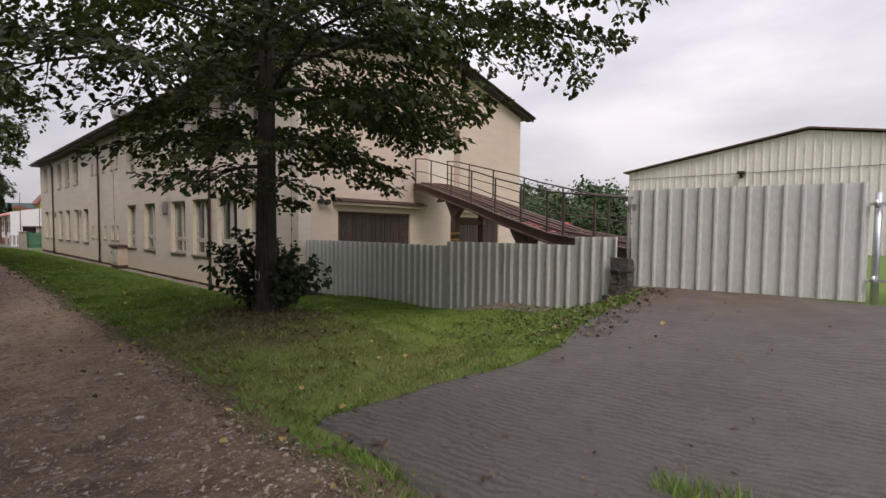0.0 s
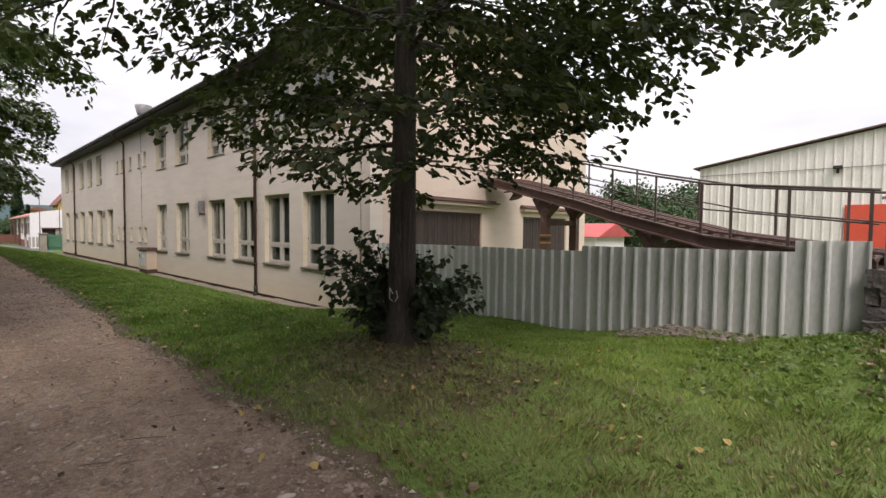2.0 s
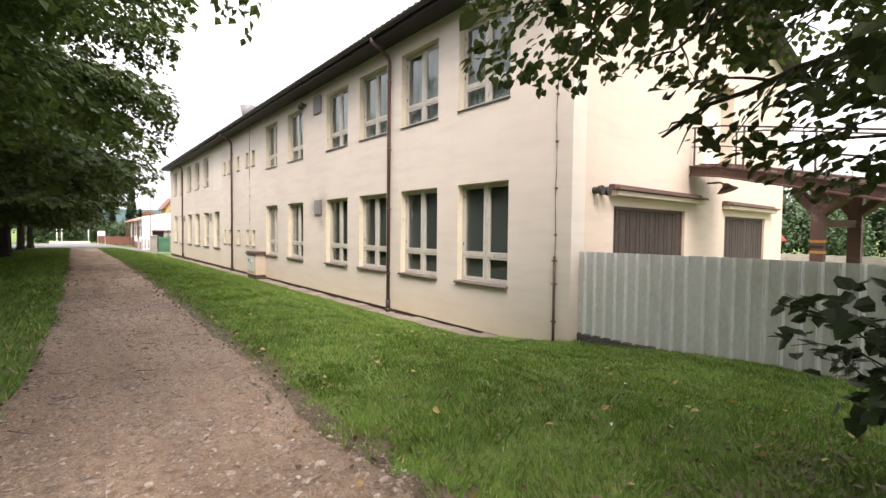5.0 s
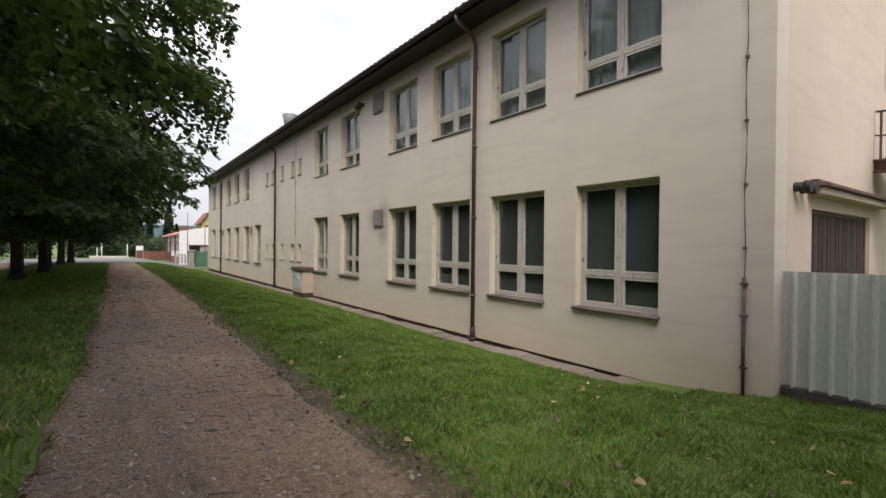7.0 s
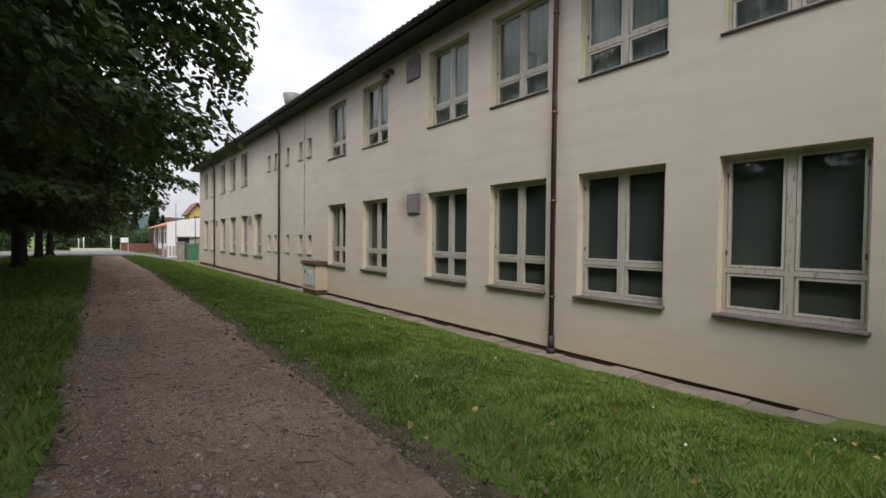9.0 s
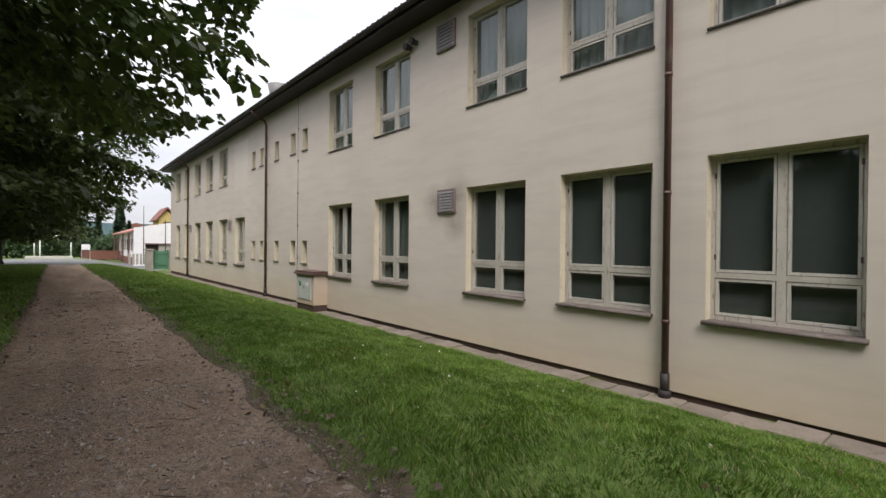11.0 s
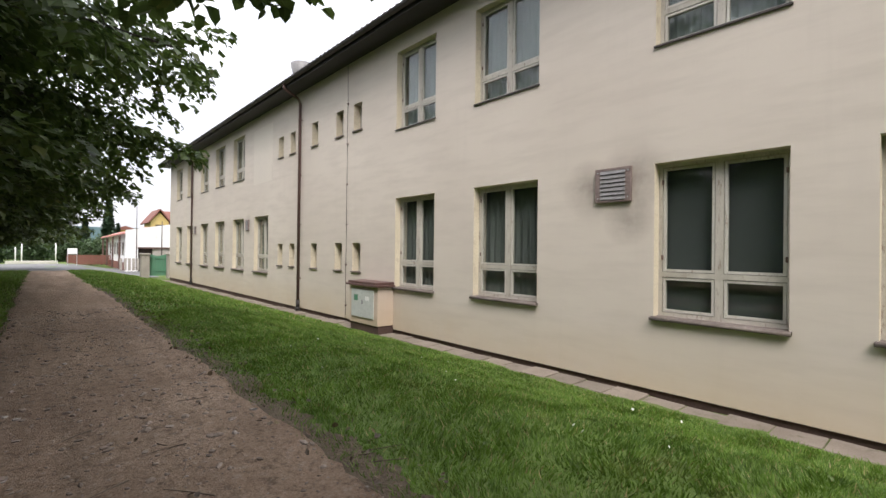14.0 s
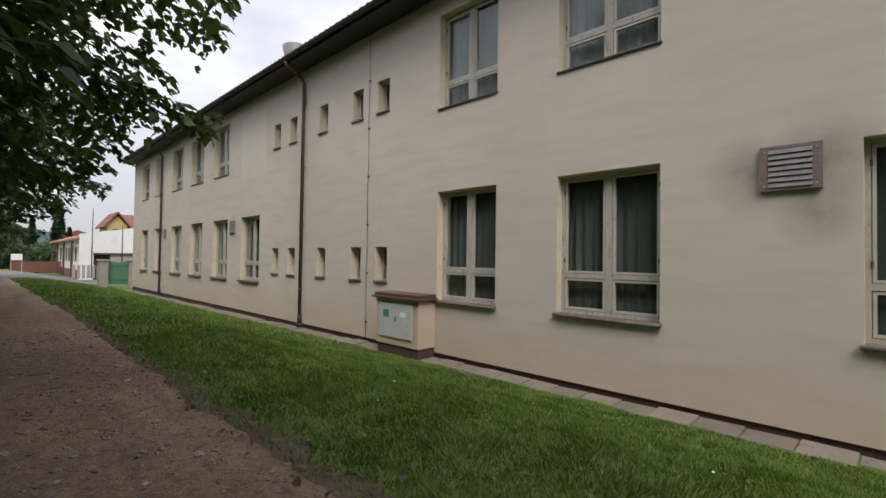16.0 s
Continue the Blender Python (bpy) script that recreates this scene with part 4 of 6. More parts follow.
part("rail", bm, M["rail"], fence)
base = thing("fence_footing", "low mossy concrete footing under the fence end", "footing", (-11.5, FY, -0.6))
part("block", boxes(((-11.97, FY - 0.06, -1.0), (-10.2, FY + 0.1, -0.5)), bevel=0.02), M["stone"], base)

# sheet metal gate, in two leaves with posts
def gate_leaf(xa, ya, xb, yb, z0, z1, nribs, name):
    g = thing(name, "tall closed grey-green corrugated metal gate leaf", "gate", ((xa + xb) / 2, (ya + yb) / 2, z0), "metal gate leaves")
    L = math.hypot(xb - xa, yb - ya)
    dx, dy = (xb - xa) / L, (yb - ya) / L
    pl = lambda a, d, z: (xa + dx * a + dy * d, ya + dy * a - dx * d, z)
    part("sheet", sheet_bm(0.0, L, lambda a: z0, lambda a: z1, pl, L / nribs, 0.042), M["sheet"], g)
    bm = bmesh.new()
    for zz in (z0 + 0.12, (z0 + z1) / 2, z1 - 0.12):
        beam(bm, pl(0, -0.04, zz), pl(L, -0.04, zz), 0.04, 0.05)
    for a in (0.03, L - 0.03):
        beam(bm, pl(a, -0.04, z0), pl(a, -0.04, z1), 0.05, 0.05, (1, 0, 0))
    part("frame", bm, M["rail"], g)
    return g
gate_leaf(-2.64, 7.565, 0.17, 7.96, 0.47, 1.99, 14, "metal_gate")
gate_leaf(0.42, 8.0, 3.1, 8.3, 0.42, 1.93, 14, "metal_gate")
for x, y, top, nm in ((-2.7, 7.6, 1.9, "gate_post"), (0.25, 7.975, 1.86, "gate_post")):
    gp = thing(nm, "rusty round steel gate post with hinge and latch", "post", (x, y, 0.3), "gate posts")
    bm = bmesh.new()
    tube(bm, [(x, y, 0.2), (x, y, top)], 0.032 if x < 0 else 0.04, 10)
    part("pole", bm, M["galvanised"] if x > 0 else M["louvre"], gp)
    for z in (0.75, top - 0.15):
        bm = bmesh.new()
        beam(bm, (x - 0.08, y - 0.06, z), (x + 0.14, y - 0.06, z), 0.03, 0.035)
        tube(bm, [(x - 0.02, y - 0.075, z - 0.05), (x - 0.02, y - 0.075, z + 0.06)], 0.022, 8)
        part("hinge", bm, M["galvanised"], gp)


# ---- rough stone pier between fence and gate ----
pier = thing("stone_pier", "broken dark rubble stone pier beside the metal gate", "pier", (-2.68, 7.45, -0.1))
def rubble(bm, a, b, seed):
    """A rough squared stone."""
    box(bm, a, b)
    bmesh.ops.subdivide_edges(bm, edges=bm.edges[:], cuts=3, use_grid_fill=True)
    for v in bm.verts:
        w = noise.noise_vector(v.co * 4.0 + Vector((seed, 0, 0))) * 0.035 + noise.noise_vector(v.co * 13.0 + Vector((0, seed, 0))) * 0.018
        v.co += w
for k, (a, b) in enumerate((((-2.87, 7.36, 0.7), (-2.6, 7.56, 0.9)), ((-2.88, 7.37, 0.5), (-2.74, 7.56, 0.7)), ((-2.74, 7.34, 0.44), (-2.59, 7.56, 0.7)), ((-2.88, 7.33, 0.24), (-2.58, 7.56, 0.48)), ((-2.86, 7.3, -0.2), (-2.55, 7.56, 0.24)))):
    bm = bmesh.new()
    rubble(bm, a, b, 3.3 * k)
    part("stone", bm, M["stone"], pier)
part("footing", boxes(((-2.84, 7.05, -0.35), (-2.5, 7.29, 0.2)), bevel=0.05), M["stone"], pier)


# low stone edging that holds the driveway beside the pier
for k in range(5):
    f0, f1 = k / 5, (k + 1) / 5
    bm = bmesh.new()
    rubble(bm, (-2.9 + 0.42 * f0, 7.3 - 1.1 * f1, -0.35), (-2.66 + 0.42 * f0, 7.29 - 1.1 * f0, 0.34 - 0.32 * f0), 20.0 + 2.7 * k)
    part("edging_stone", bm, M["stone"], pier)


# ---- ramp ----
RA, RB, RW = Vector((-12.0, 12.0, 0)), Vector((-2.75, 8.36, 0)), 1.3
rdir = (RB - RA).normalized()
rnor = Vector((-rdir.y, rdir.x, 0))
def deck_z(x):
    return float(np.interp(x, [-12.0, -11.2, -7.95, -6.9, -5.0, -2.75], [2.97, 2.85, 2.04, 1.74, 1.28, 1.0]))
def on_ramp(x, off, dz=0.0):
    t = (x - RA.x) / rdir.x
    p = RA + rdir * t + rnor * off
    return Vector((p.x, p.y, deck_z(x) + dz))
rampx = thing("loading_ramp", "rusty brown steel loading ramp on columns with railings", "ramp", (-7.5, 10.8, 0.0))
stations = [-11.98, -11.2, -9.6, -7.95, -6.9, -5.9, -5.0, -3.9, -2.78]
def ribbon(off, section):
    """A profile (side, height) swept along the ramp."""
    bm = bmesh.new()
    rings = [[bm.verts.new(on_ramp(x, off + s, h)) for s, h in section] for x in stations]
    for r, q in zip(rings, rings[1:]):
        for k in range(len(section)):
            bm.faces.new((r[k], r[(k + 1) % len(section)], q[(k + 1) % len(section)], q[k]))
    bm.faces.new(rings[0])
    bm.faces.new(rings[-1][::-1])
    return bm
for off in (0.0, RW):
    part("girder", ribbon(off, [(-0.07, 0.0), (0.07, 0.0), (0.07, -0.03), (0.02, -0.04), (0.02, -0.21), (0.07, -0.22), (0.07, -0.25), (-0.07, -0.25), (-0.07, -0.22), (-0.02, -0.21), (-0.02, -0.04), (-0.07, -0.03)]), M["rust"], rampx)
k = -11.95
while k < -2.9:
    bm = bmesh.new()
    beam(bm, on_ramp(k, 0.07, 0.0), on_ramp(k, RW - 0.07, 0.0), 0.2, 0.035)
    part("deck_board", bm, M["deck"], rampx)
    k += 0.21
for off in (0.3, 0.5, 0.8, 1.0):
    part("track_rail", ribbon(off, [(-0.045, 0.02), (0.045, 0.02), (0.045, 0.07), (-0.045, 0.07)]), M["rust"], rampx)
for off, posts in ((0.0, (-11.9, -10.7, -9.35, -8.2, -7.05, -6.0, -5.1, -4.6, -3.78, -2.86)), (RW, (-11.9, -10.4, -9.0, -7.5, -6.0, -4.6, -3.6, -2.86))):
    for x in posts:
        bm = bmesh.new()
        thick = 0.024 if x < -5.5 else 0.03
        beam(bm, on_ramp(x, off, -0.22), on_ramp(x, off, 0.9), thick * 1.4, thick * 1.4, (1, 0, 0))
        part("rail_post", bm, M["rail"], rampx)
    for h, r in ((0.9, 0.02), (0.45, 0.014)):
        bm = bmesh.new()
        tube(bm, [on_ramp(x, off, h) for x in stations], r, 8)
        part("handrail" if h > 0.5 else "middle_rail", bm, M["rail"], rampx)
for x in (-9.35, -6.05):
    for off in (0.15, RW - 0.15):
        p = on_ramp(x, off, -0.25)
        bm = bmesh.new()
        beam(bm, (p.x, p.y, -1.0), p, 0.2, 0.2, (1, 0, 0))
        for s in (-1, 1):
            q0, q1 = p + Vector((0, 0, -0.45)), on_ramp(x + 0.42 * s, off, -0.26)
            beam(bm, q0, q1, 0.16, 0.14)
        part("column", bm, M["rust"], rampx)
    bm = bmesh.new()
    a, b = on_ramp(x, 0.15, -0.85), on_ramp(x, RW - 0.15, -0.85)
    beam(bm, a, b, 0.12, 0.14)
    part("cross_tie", bm, M["rust"], rampx)
bm = bmesh.new()
a, b, c, d = on_ramp(-5.0, -0.02, -0.25), on_ramp(-2.8, -0.02, -0.2), on_ramp(-5.0, RW, -0.25), on_ramp(-2.8, RW, -0.2)
vs = [bm.verts.new(p) for p in (a, b, d, c)] + [bm.verts.new((p.x, p.y, -0.8)) for p in (a, b, d, c)]
for q in ((0, 1, 2, 3), (4, 7, 6, 5), (0, 4, 5, 1), (1, 5, 6, 2), (2, 6, 7, 3), (3, 7, 4, 0)):
    bm.faces.new([vs[i] for i in q])
part("ramp_foot", bm, M["concrete"], rampx, "dark concrete foot of the ramp")


# lamp under the landing and hazard stripes on the first column
lm = thing("wall_lamp", "small dark metal lamp on a bracket under the landing", "lamp", (X0 + 0.4, 13.0, 2.45))
bm = bmesh.new()
tube(bm, [(X0 - 0.01, 13.0, 2.62), (X0 + 0.3, 13.0, 2.62), (X0 + 0.42, 13.0, 2.55)], 0.025, 8)
part("bracket", bm, M["rail"], lm)
bm = bmesh.new()
tube(bm, [(X0 + 0.42, 13.0, 2.58), (X0 + 0.44, 13.0, 2.52), (X0 + 0.48, 13.0, 2.4)], [0.06, 0.1, 0.24], 14)
part("shade", bm, M["rust"], lm)
for k in range(3):
    p = on_ramp(-9.35, 0.15, -0.25)
    bm = boxes(((p.x - 0.106, p.y - 0.106, 0.98 + 0.1 * k), (p.x + 0.106, p.y + 0.106, 1.03 + 0.1 * k)))
    part("hazard_stripe", bm, M["orange"] if k % 2 == 0 else M["fascia"], rampx)


# ---- white corrugated shed ----
shed = thing("corrugated_shed", "large cream corrugated metal shed with low gable", "shed", (-1.5, 25.2, 0))
SX0, SX1, SR = -9.0, 6.0, -1.5
def shed_top(u):
    return 5.7 - abs(u - SR) * (5.7 - 4.38) / 7.5
u = SX0
while u < SX1 - 0.01:
    part("wall_sheet", sheet_bm(u, min(u + 1.5, SX1), lambda a: -0.6, shed_top, lambda a, d, z: (a, 25.2 - d, z), 0.3, 0.05), M["shed_sheet"], shed)
    u += 1.5
part("side_wall", boxes(((SX0 - 0.0, 25.22, -0.6), (SX0 + 0.1, 46, 4.3)), ((SX1 - 0.1, 25.22, -0.6), (SX1, 46, 4.3)), ((SX0 + 0.1, 45.9, -0.6), (SX1 - 0.1, 46, 4.3))), M["shed_sheet"], shed)
bm = bmesh.new()
for s in (-1, 1):
    xe = SX0 - 0.25 if s < 0 else SX1 + 0.25
    a, b = (xe, 4.42 - 0.04), (SR, 5.76)
    vs = [bm.verts.new((x, y, z + o)) for o in (0, 0.06) for y in (24.95, 46.2) for x, z in (a, b)]
    for q in ((0, 1, 3, 2), (4, 6, 7, 5), (0, 4, 5, 1), (2, 3, 7, 6), (0, 2, 6, 4), (1, 5, 7, 3)):
        bm.faces.new([vs[i] for i in q])
part("roof", bm, M["rust"], shed, "rusty brown sheet roof edge")
part("sheet_joint", boxes(((SX0, 25.15, 4.02), (SX1, 25.162, 4.05))), M["louvre"], shed)
part("red_door", boxes(((-3.6, 25.08, -0.5), (0.2, 25.155, 2.5)), ((-3.55, 25.05, -0.5), (-3.47, 25.08, 2.45)), ((-1.74, 25.05, -0.5), (-1.66, 25.08, 2.45))), M["red"], shed, "red painted steel door")
lampx = part("wall_lamp", boxes(((-4.02, 24.8, 3.98), (-3.72, 25.16, 4.1)), ((-3.92, 24.95, 3.8), (-3.82, 25.12, 3.98)), bevel=0.02), M["fascia"], shed, "dark flood lamp on the wall")


# ---- trees ----
def leaves_mesh(name, pos, direc, size, mat, rng, droop=0.5, simple=False, tumble=0.5, face=None):
    """Folded heart-shaped leaves: pos (n, 3), pointing about along direc, their upper side about towards face."""
    n = len(pos)
    d = direc + rng.normal(0, tumble, (n, 3))
    d[:, 2] -= droop
    d /= np.linalg.norm(d, axis=1, keepdims=True) + 1e-9
    up = rng.normal(0, 0.9 * tumble, (n, 3)) + (np.array([0, 0, 1.0]) if face is None else face)
    s = np.cross(d, up)
    s /= np.linalg.norm(s, axis=1, keepdims=True) + 1e-9
    w = np.cross(s, d)
    k = (size * rng.uniform(0.6, 1.25, n))[:, None]
    if simple:
        kite = ((0, 0, 0), (-0.43, 0.36, 0.09), (0, 1.0, -0.04), (0.43, 0.36, 0.09))
        v = np.stack([pos + k * (a * s + b * d + c * w) for a, b, c in kite], 1).reshape(-1, 3)
        return raw_mesh(name, v, np.arange(n)[:, None] * 4 + np.array([[0, 1, 2, 3]]), mat)
    shape = ((0, 0, 0), (-0.42, 0.12, 0.1), (-0.36, 0.62, 0.08), (0, 1.0, -0.05), (0.36, 0.62, 0.08), (0.42, 0.12, 0.1))
    v = np.stack([pos + k * (a * s + b * d + c * w) for a, b, c in shape], 1).reshape(-1, 3)
    base = np.arange(n)[:, None] * 6
    f = np.concatenate([base + np.array([[0, 1, 2, 3]]), base + np.array([[0, 3, 4, 5]])])
    return raw_mesh(name, v, f, mat)


def tubes_mesh(name, limbs, mat):
    """Tapered branches: each limb is (points (k, 3), radii (k), sides)."""
    vs, fs, off = [], [], 0
    for pts, rad, sides in limbs:
        tang = np.gradient(pts, axis=0)
        tang /= np.linalg.norm(tang, axis=1, keepdims=True) + 1e-9
        ref = np.where(np.abs(tang[:, 2:3]) > 0.9, [[1.0, 0, 0]], [[0, 0, 1.0]])
        s = np.cross(tang, ref)
        s /= np.linalg.norm(s, axis=1, keepdims=True) + 1e-9
        u = np.cross(s, tang)
        ang = np.arange(sides) * 2 * math.pi / sides
        ring = pts[:, None] + rad[:, None, None] * (np.cos(ang)[None, :, None] * s[:, None] + np.sin(ang)[None, :, None] * u[:, None])
        vs.append(ring.reshape(-1, 3))
        k = len(pts)
        i, j = np.meshgrid(np.arange(k - 1), np.arange(sides), indexing="ij")
        a, b = (off + i * sides + j).ravel(), (off + i * sides + (j + 1) % sides).ravel()
        fs.append(np.stack([a, b, b + sides, a + sides], 1))
        off += k * sides
    return raw_mesh(name, np.concatenate(vs), np.concatenate(fs), mat, True)


def trunk_limb(h, r0, rng, lean=0.09):
    k = 26
    t = np.linspace(0, 1, k)
    pts = np.stack([lean * np.sin(t * 2.3) * 0.6, lean * (t ** 1.5) * 0.5, t * h], 1)
    rad = r0 * (1 - 0.82 * t) * (1 + 0.55 * np.exp(-t * h / 0.16))
    return pts, rad


def linden(name, h, r0, low, reach, limbs, step, size, seed, leaf_mat, rise=0.35, spread=0.34, floor_z=1.9, simple=False, skirt=0.0, widest=9.0, skirt_from=3.4, twig=0.36, per=9, apart=0.2, thin=(6.6, 0.5)):
    """Trunk, limbs, branches every apart metres, twigs every step metres, and leaves in two ranks along the twigs. reach(z01, azimuth) gives each limb's length."""
    rng = np.random.default_rng(seed)
    tp, tr = trunk_limb(h, r0, rng)
    tubes, lp, ld, lf = [(tp, tr, 14)], [], [], []
    zup = np.array([0, 0, 1.0])
    for i in range(limbs):
        f = (i + 0.5) / limbs
        z = low + (h * 0.93 - low) * f ** 1.15
        az = i * 2.39996 + rng.uniform(-0.35, 0.35)
        L = reach(f, az) * rng.uniform(0.82, 1.12)
        k = 9
        t = np.linspace(0, 1, k)
        e0 = rise + 0.75 * f + rng.uniform(-0.12, 0.12)
        out = np.array([math.cos(az), math.sin(az), 0])
        sid = np.array([-out[1], out[0], 0])
        bend = rng.uniform(-0.22, 0.22)
        base = np.array([np.interp(z, tp[:, 2], tp[:, 0]), np.interp(z, tp[:, 2], tp[:, 1]), z])
        rr = L * (t * math.cos(min(e0, 1.2)) + 0.06 * t * t)
        zz = L * (t * math.sin(min(e0, 1.2)) - (0.3 + 0.1 * f) * t ** 2.2)
        pts = base + rr[:, None] * out + zz[:, None] * np.array([0, 0, 1.0]) + (L * bend * t * t)[:, None] * sid + rng.normal(0, 0.03 * L / 3, (k, 3)) * t[:, None]
        r_l = 0.3 * np.interp(z, tp[:, 2], tr) * (0.6 + 0.4 * min(1, L / 3))
        tubes.append((pts, r_l * (1 - 0.85 * t) + 0.004, 7))
        nb = max(5, int(L / apart))
        for b in range(nb):
            g = 0.2 + 0.8 * (b + rng.uniform(0, 1)) / nb
            p0 = np.array([np.interp(g, t, pts[:, c]) for c in range(3)])
            tg = pts[min(k - 1, int(g * (k - 1)) + 1)] - pts[max(0, int(g * (k - 1)) - 1)]
            tg /= np.linalg.norm(tg) + 1e-9
            side = (1 if b % 2 else -1) * np.cross(tg, [0, 0, 1.0])
            bd = tg * rng.uniform(0.5, 0.9) + side * rng.uniform(0.6, 1.1) + np.array([0, 0, rng.uniform(-0.25, 0.3)])
            bd /= np.linalg.norm(bd)
            bl = L * spread * (1.15 - 0.6 * g) * rng.uniform(0.6, 1.2)
            s = np.linspace(0, 1, 6)
            bp = p0 + (bl * s)[:, None] * bd - (0.2 * bl * s ** 2)[:, None] * np.array([0, 0, 1.0]) + rng.normal(0, 0.02, (6, 3)) * s[:, None]
            tubes.append((bp, np.linspace(0.011, 0.003, 6), 3 if simple else 4))
            nt = max(3, int(bl / step))
            q = np.clip(np.linspace(0.12, 1.0, nt) + rng.normal(0, 0.03, nt), 0, 1)
            t0 = np.stack([np.interp(q, s, bp[:, c]) for c in range(3)], 1)
            bs = np.cross(bd, zup)
            bs /= np.linalg.norm(bs) + 1e-9
            sg = np.where(np.arange(nt) % 2, 1.0, -1.0)[:, None]
            td = 0.75 * bd + 0.8 * sg * bs + zup * rng.uniform(-0.45, 0.15, (nt, 1)) + rng.normal(0, 0.14, (nt, 3))
            td /= np.linalg.norm(td, axis=1, keepdims=True)
            tl = (twig * rng.uniform(0.6, 1.25, nt) * (1.15 - 0.45 * q))[:, None, None]
            u = np.linspace(0.12, 1.0, per)[None, :, None]
            lpos = t0[:, None] + tl * u * td[:, None] - 0.35 * tl * u * u * zup + rng.normal(0, 0.016, (nt, per, 3))
            ts = np.cross(td, zup)
            ts /= np.linalg.norm(ts, axis=1, keepdims=True) + 1e-9
            rank = np.where(np.arange(per) % 2, 1.0, -1.0)[None, :, None]
            ldir = 0.6 * td[:, None] + 0.7 * rank * ts[:, None] * (1 - 0.6 * u)
            lp.append(lpos.reshape(-1, 3))
            ld.append(ldir.reshape(-1, 3))
            lf.append(np.broadcast_to(zup + 0.55 * out, (nt * per, 3)))
    lp, ld, lf = np.concatenate(lp), np.concatenate(ld), np.concatenate(lf)
    r = np.hypot(lp[:, 0], lp[:, 1]) + 0.35 * np.sin(lp[:, 0] * 2.3 + seed) * np.cos(lp[:, 1] * 1.9 + lp[:, 2])
    ok = lp[:, 2] > floor_z + skirt * np.maximum(0, r - skirt_from) + 0.2 * np.sin(lp[:, 0] * 2.1 + seed) * np.cos(lp[:, 1] * 1.7)
    ok &= r < widest
    ok &= (lp[:, 2] < thin[0]) | (rng.random(len(lp)) < thin[1])
    lp, ld, lf = lp[ok], ld[ok], lf[ok]
    tubes = [tb for tb in tubes[1:] if (tb[0][:, 2] - skirt * np.maximum(0, np.hypot(tb[0][:, 0], tb[0][:, 1]) - skirt_from)).min() > floor_z - 0.05 and np.hypot(tb[0][:, 0], tb[0][:, 1]).max() < widest] + tubes[:1]
    return tubes_mesh(name + "_wood", tubes, M["bark"]), leaves_mesh(name + "_leaves", lp, ld, size, leaf_mat, rng, 0.3, simple, 0.26, lf), tp, tr


def tree(name, wood, crown, at, rz, label, group="", scale=1.0):
    t = thing(name, label, "tree", at, group)
    t.matrix_world = pose(*at, 0, 0, rz) @ Matrix.Scale(scale, 4)
    share("trunk", wood, t)
    share("crown", crown, t)
    return t


# the linden on the lawn
TX, TY = -6.7, 3.5
def near_reach(f, az):
    toward = 0.5 + 0.5 * math.cos(az - 1.3)
    long = max(0.0, math.cos(az - 0.55)) ** 2
    return (2.15 + 0.5 * toward + 0.65 * long + 0.8 * min(1, 3 * f)) * (0.82 + 0.5 * math.sin(math.pi * min(1, f * 0.9 + 0.15))) * (1 - 0.45 * f * f) * (1 - (0.35 if f < 0.22 else -0.17) * max(0, math.cos(az - 3.5)))
wood, crown, tp, tr = linden("linden", 9.5, 0.165, 1.85, near_reach, 56, 0.09, 0.086, 11, M["linden"], rise=0.12, spread=0.38, floor_z=1.55, skirt=0.6, skirt_from=1.25, per=9, apart=0.235, thin=(5.4, 0.16))
near_tree = tree("linden_tree", wood, crown, (TX, TY, float(ground_z(TX, TY)) - 0.06), 0, "linden tree with dark rough bark and drooping leafy crown")
bm = bmesh.new()
for k, (a, b) in enumerate((((0.02, 0.62), (-0.03, 0.68)), ((-0.03, 0.68), (-0.03, 0.56)), ((-0.03, 0.56), (0.02, 0.54)), ((0.07, 0.66), (0.1, 0.6)), ((0.1, 0.6), (0.06, 0.54)))):
    tube(bm, [(0.03 + a[0], -0.165, a[1]), (0.03 + b[0], -0.168, b[1])], 0.005, 6)
mark = part("painted_number", bm, M["chalk"], None, "faded white painted number")
mark.parent = near_tree

# basal shoots round its foot
rng = np.random.default_rng(4)
shoots, lp, ld = [], [], []
for i in range(95):
    az = math.pi + rng.normal(0, 0.75) if i % 5 < 3 else rng.uniform(-0.25, 2.6)
    L = rng.uniform(0.4, 1.2) * (1.1 if math.cos(az) < 0.2 else 0.9)
    t = np.linspace(0, 1, 7)
    el = rng.uniform(0.6, 1.4)
    out = np.array([math.cos(az), math.sin(az), 0])
    p = out * 0.16 + np.array([0, 0, rng.uniform(0.0, 0.5)]) + (L * t * math.cos(el))[:, None] * out + (L * (t * math.sin(el) - 0.22 * t * t))[:, None] * np.array([0, 0, 1.0]) + rng.normal(0, 0.03, (7, 3)) * t[:, None]
    shoots.append((p, np.linspace(0.009, 0.002, 7), 5))
    m = int(30 * L)
    q = rng.uniform(0.2, 1.03, m)
    lp.append(np.stack([np.interp(q, t, p[:, c]) for c in range(3)], 1) + rng.normal(0, 0.035, (m, 3)))
    ld.append(out + rng.normal(0, 0.6, (m, 3)))
bush = thing("basal_shoot_bush", "dense dark green leafy shoots round the linden trunk", "bush", (TX, TY, float(ground_z(TX, TY)) - 0.04))
share("stem_growth", tubes_mesh("stem_growth", shoots, M["bark"]), bush)
share("foliage", leaves_mesh("foliage", np.concatenate(lp), np.concatenate(ld), 0.085, M["shoot"], rng, 0.6), bush)

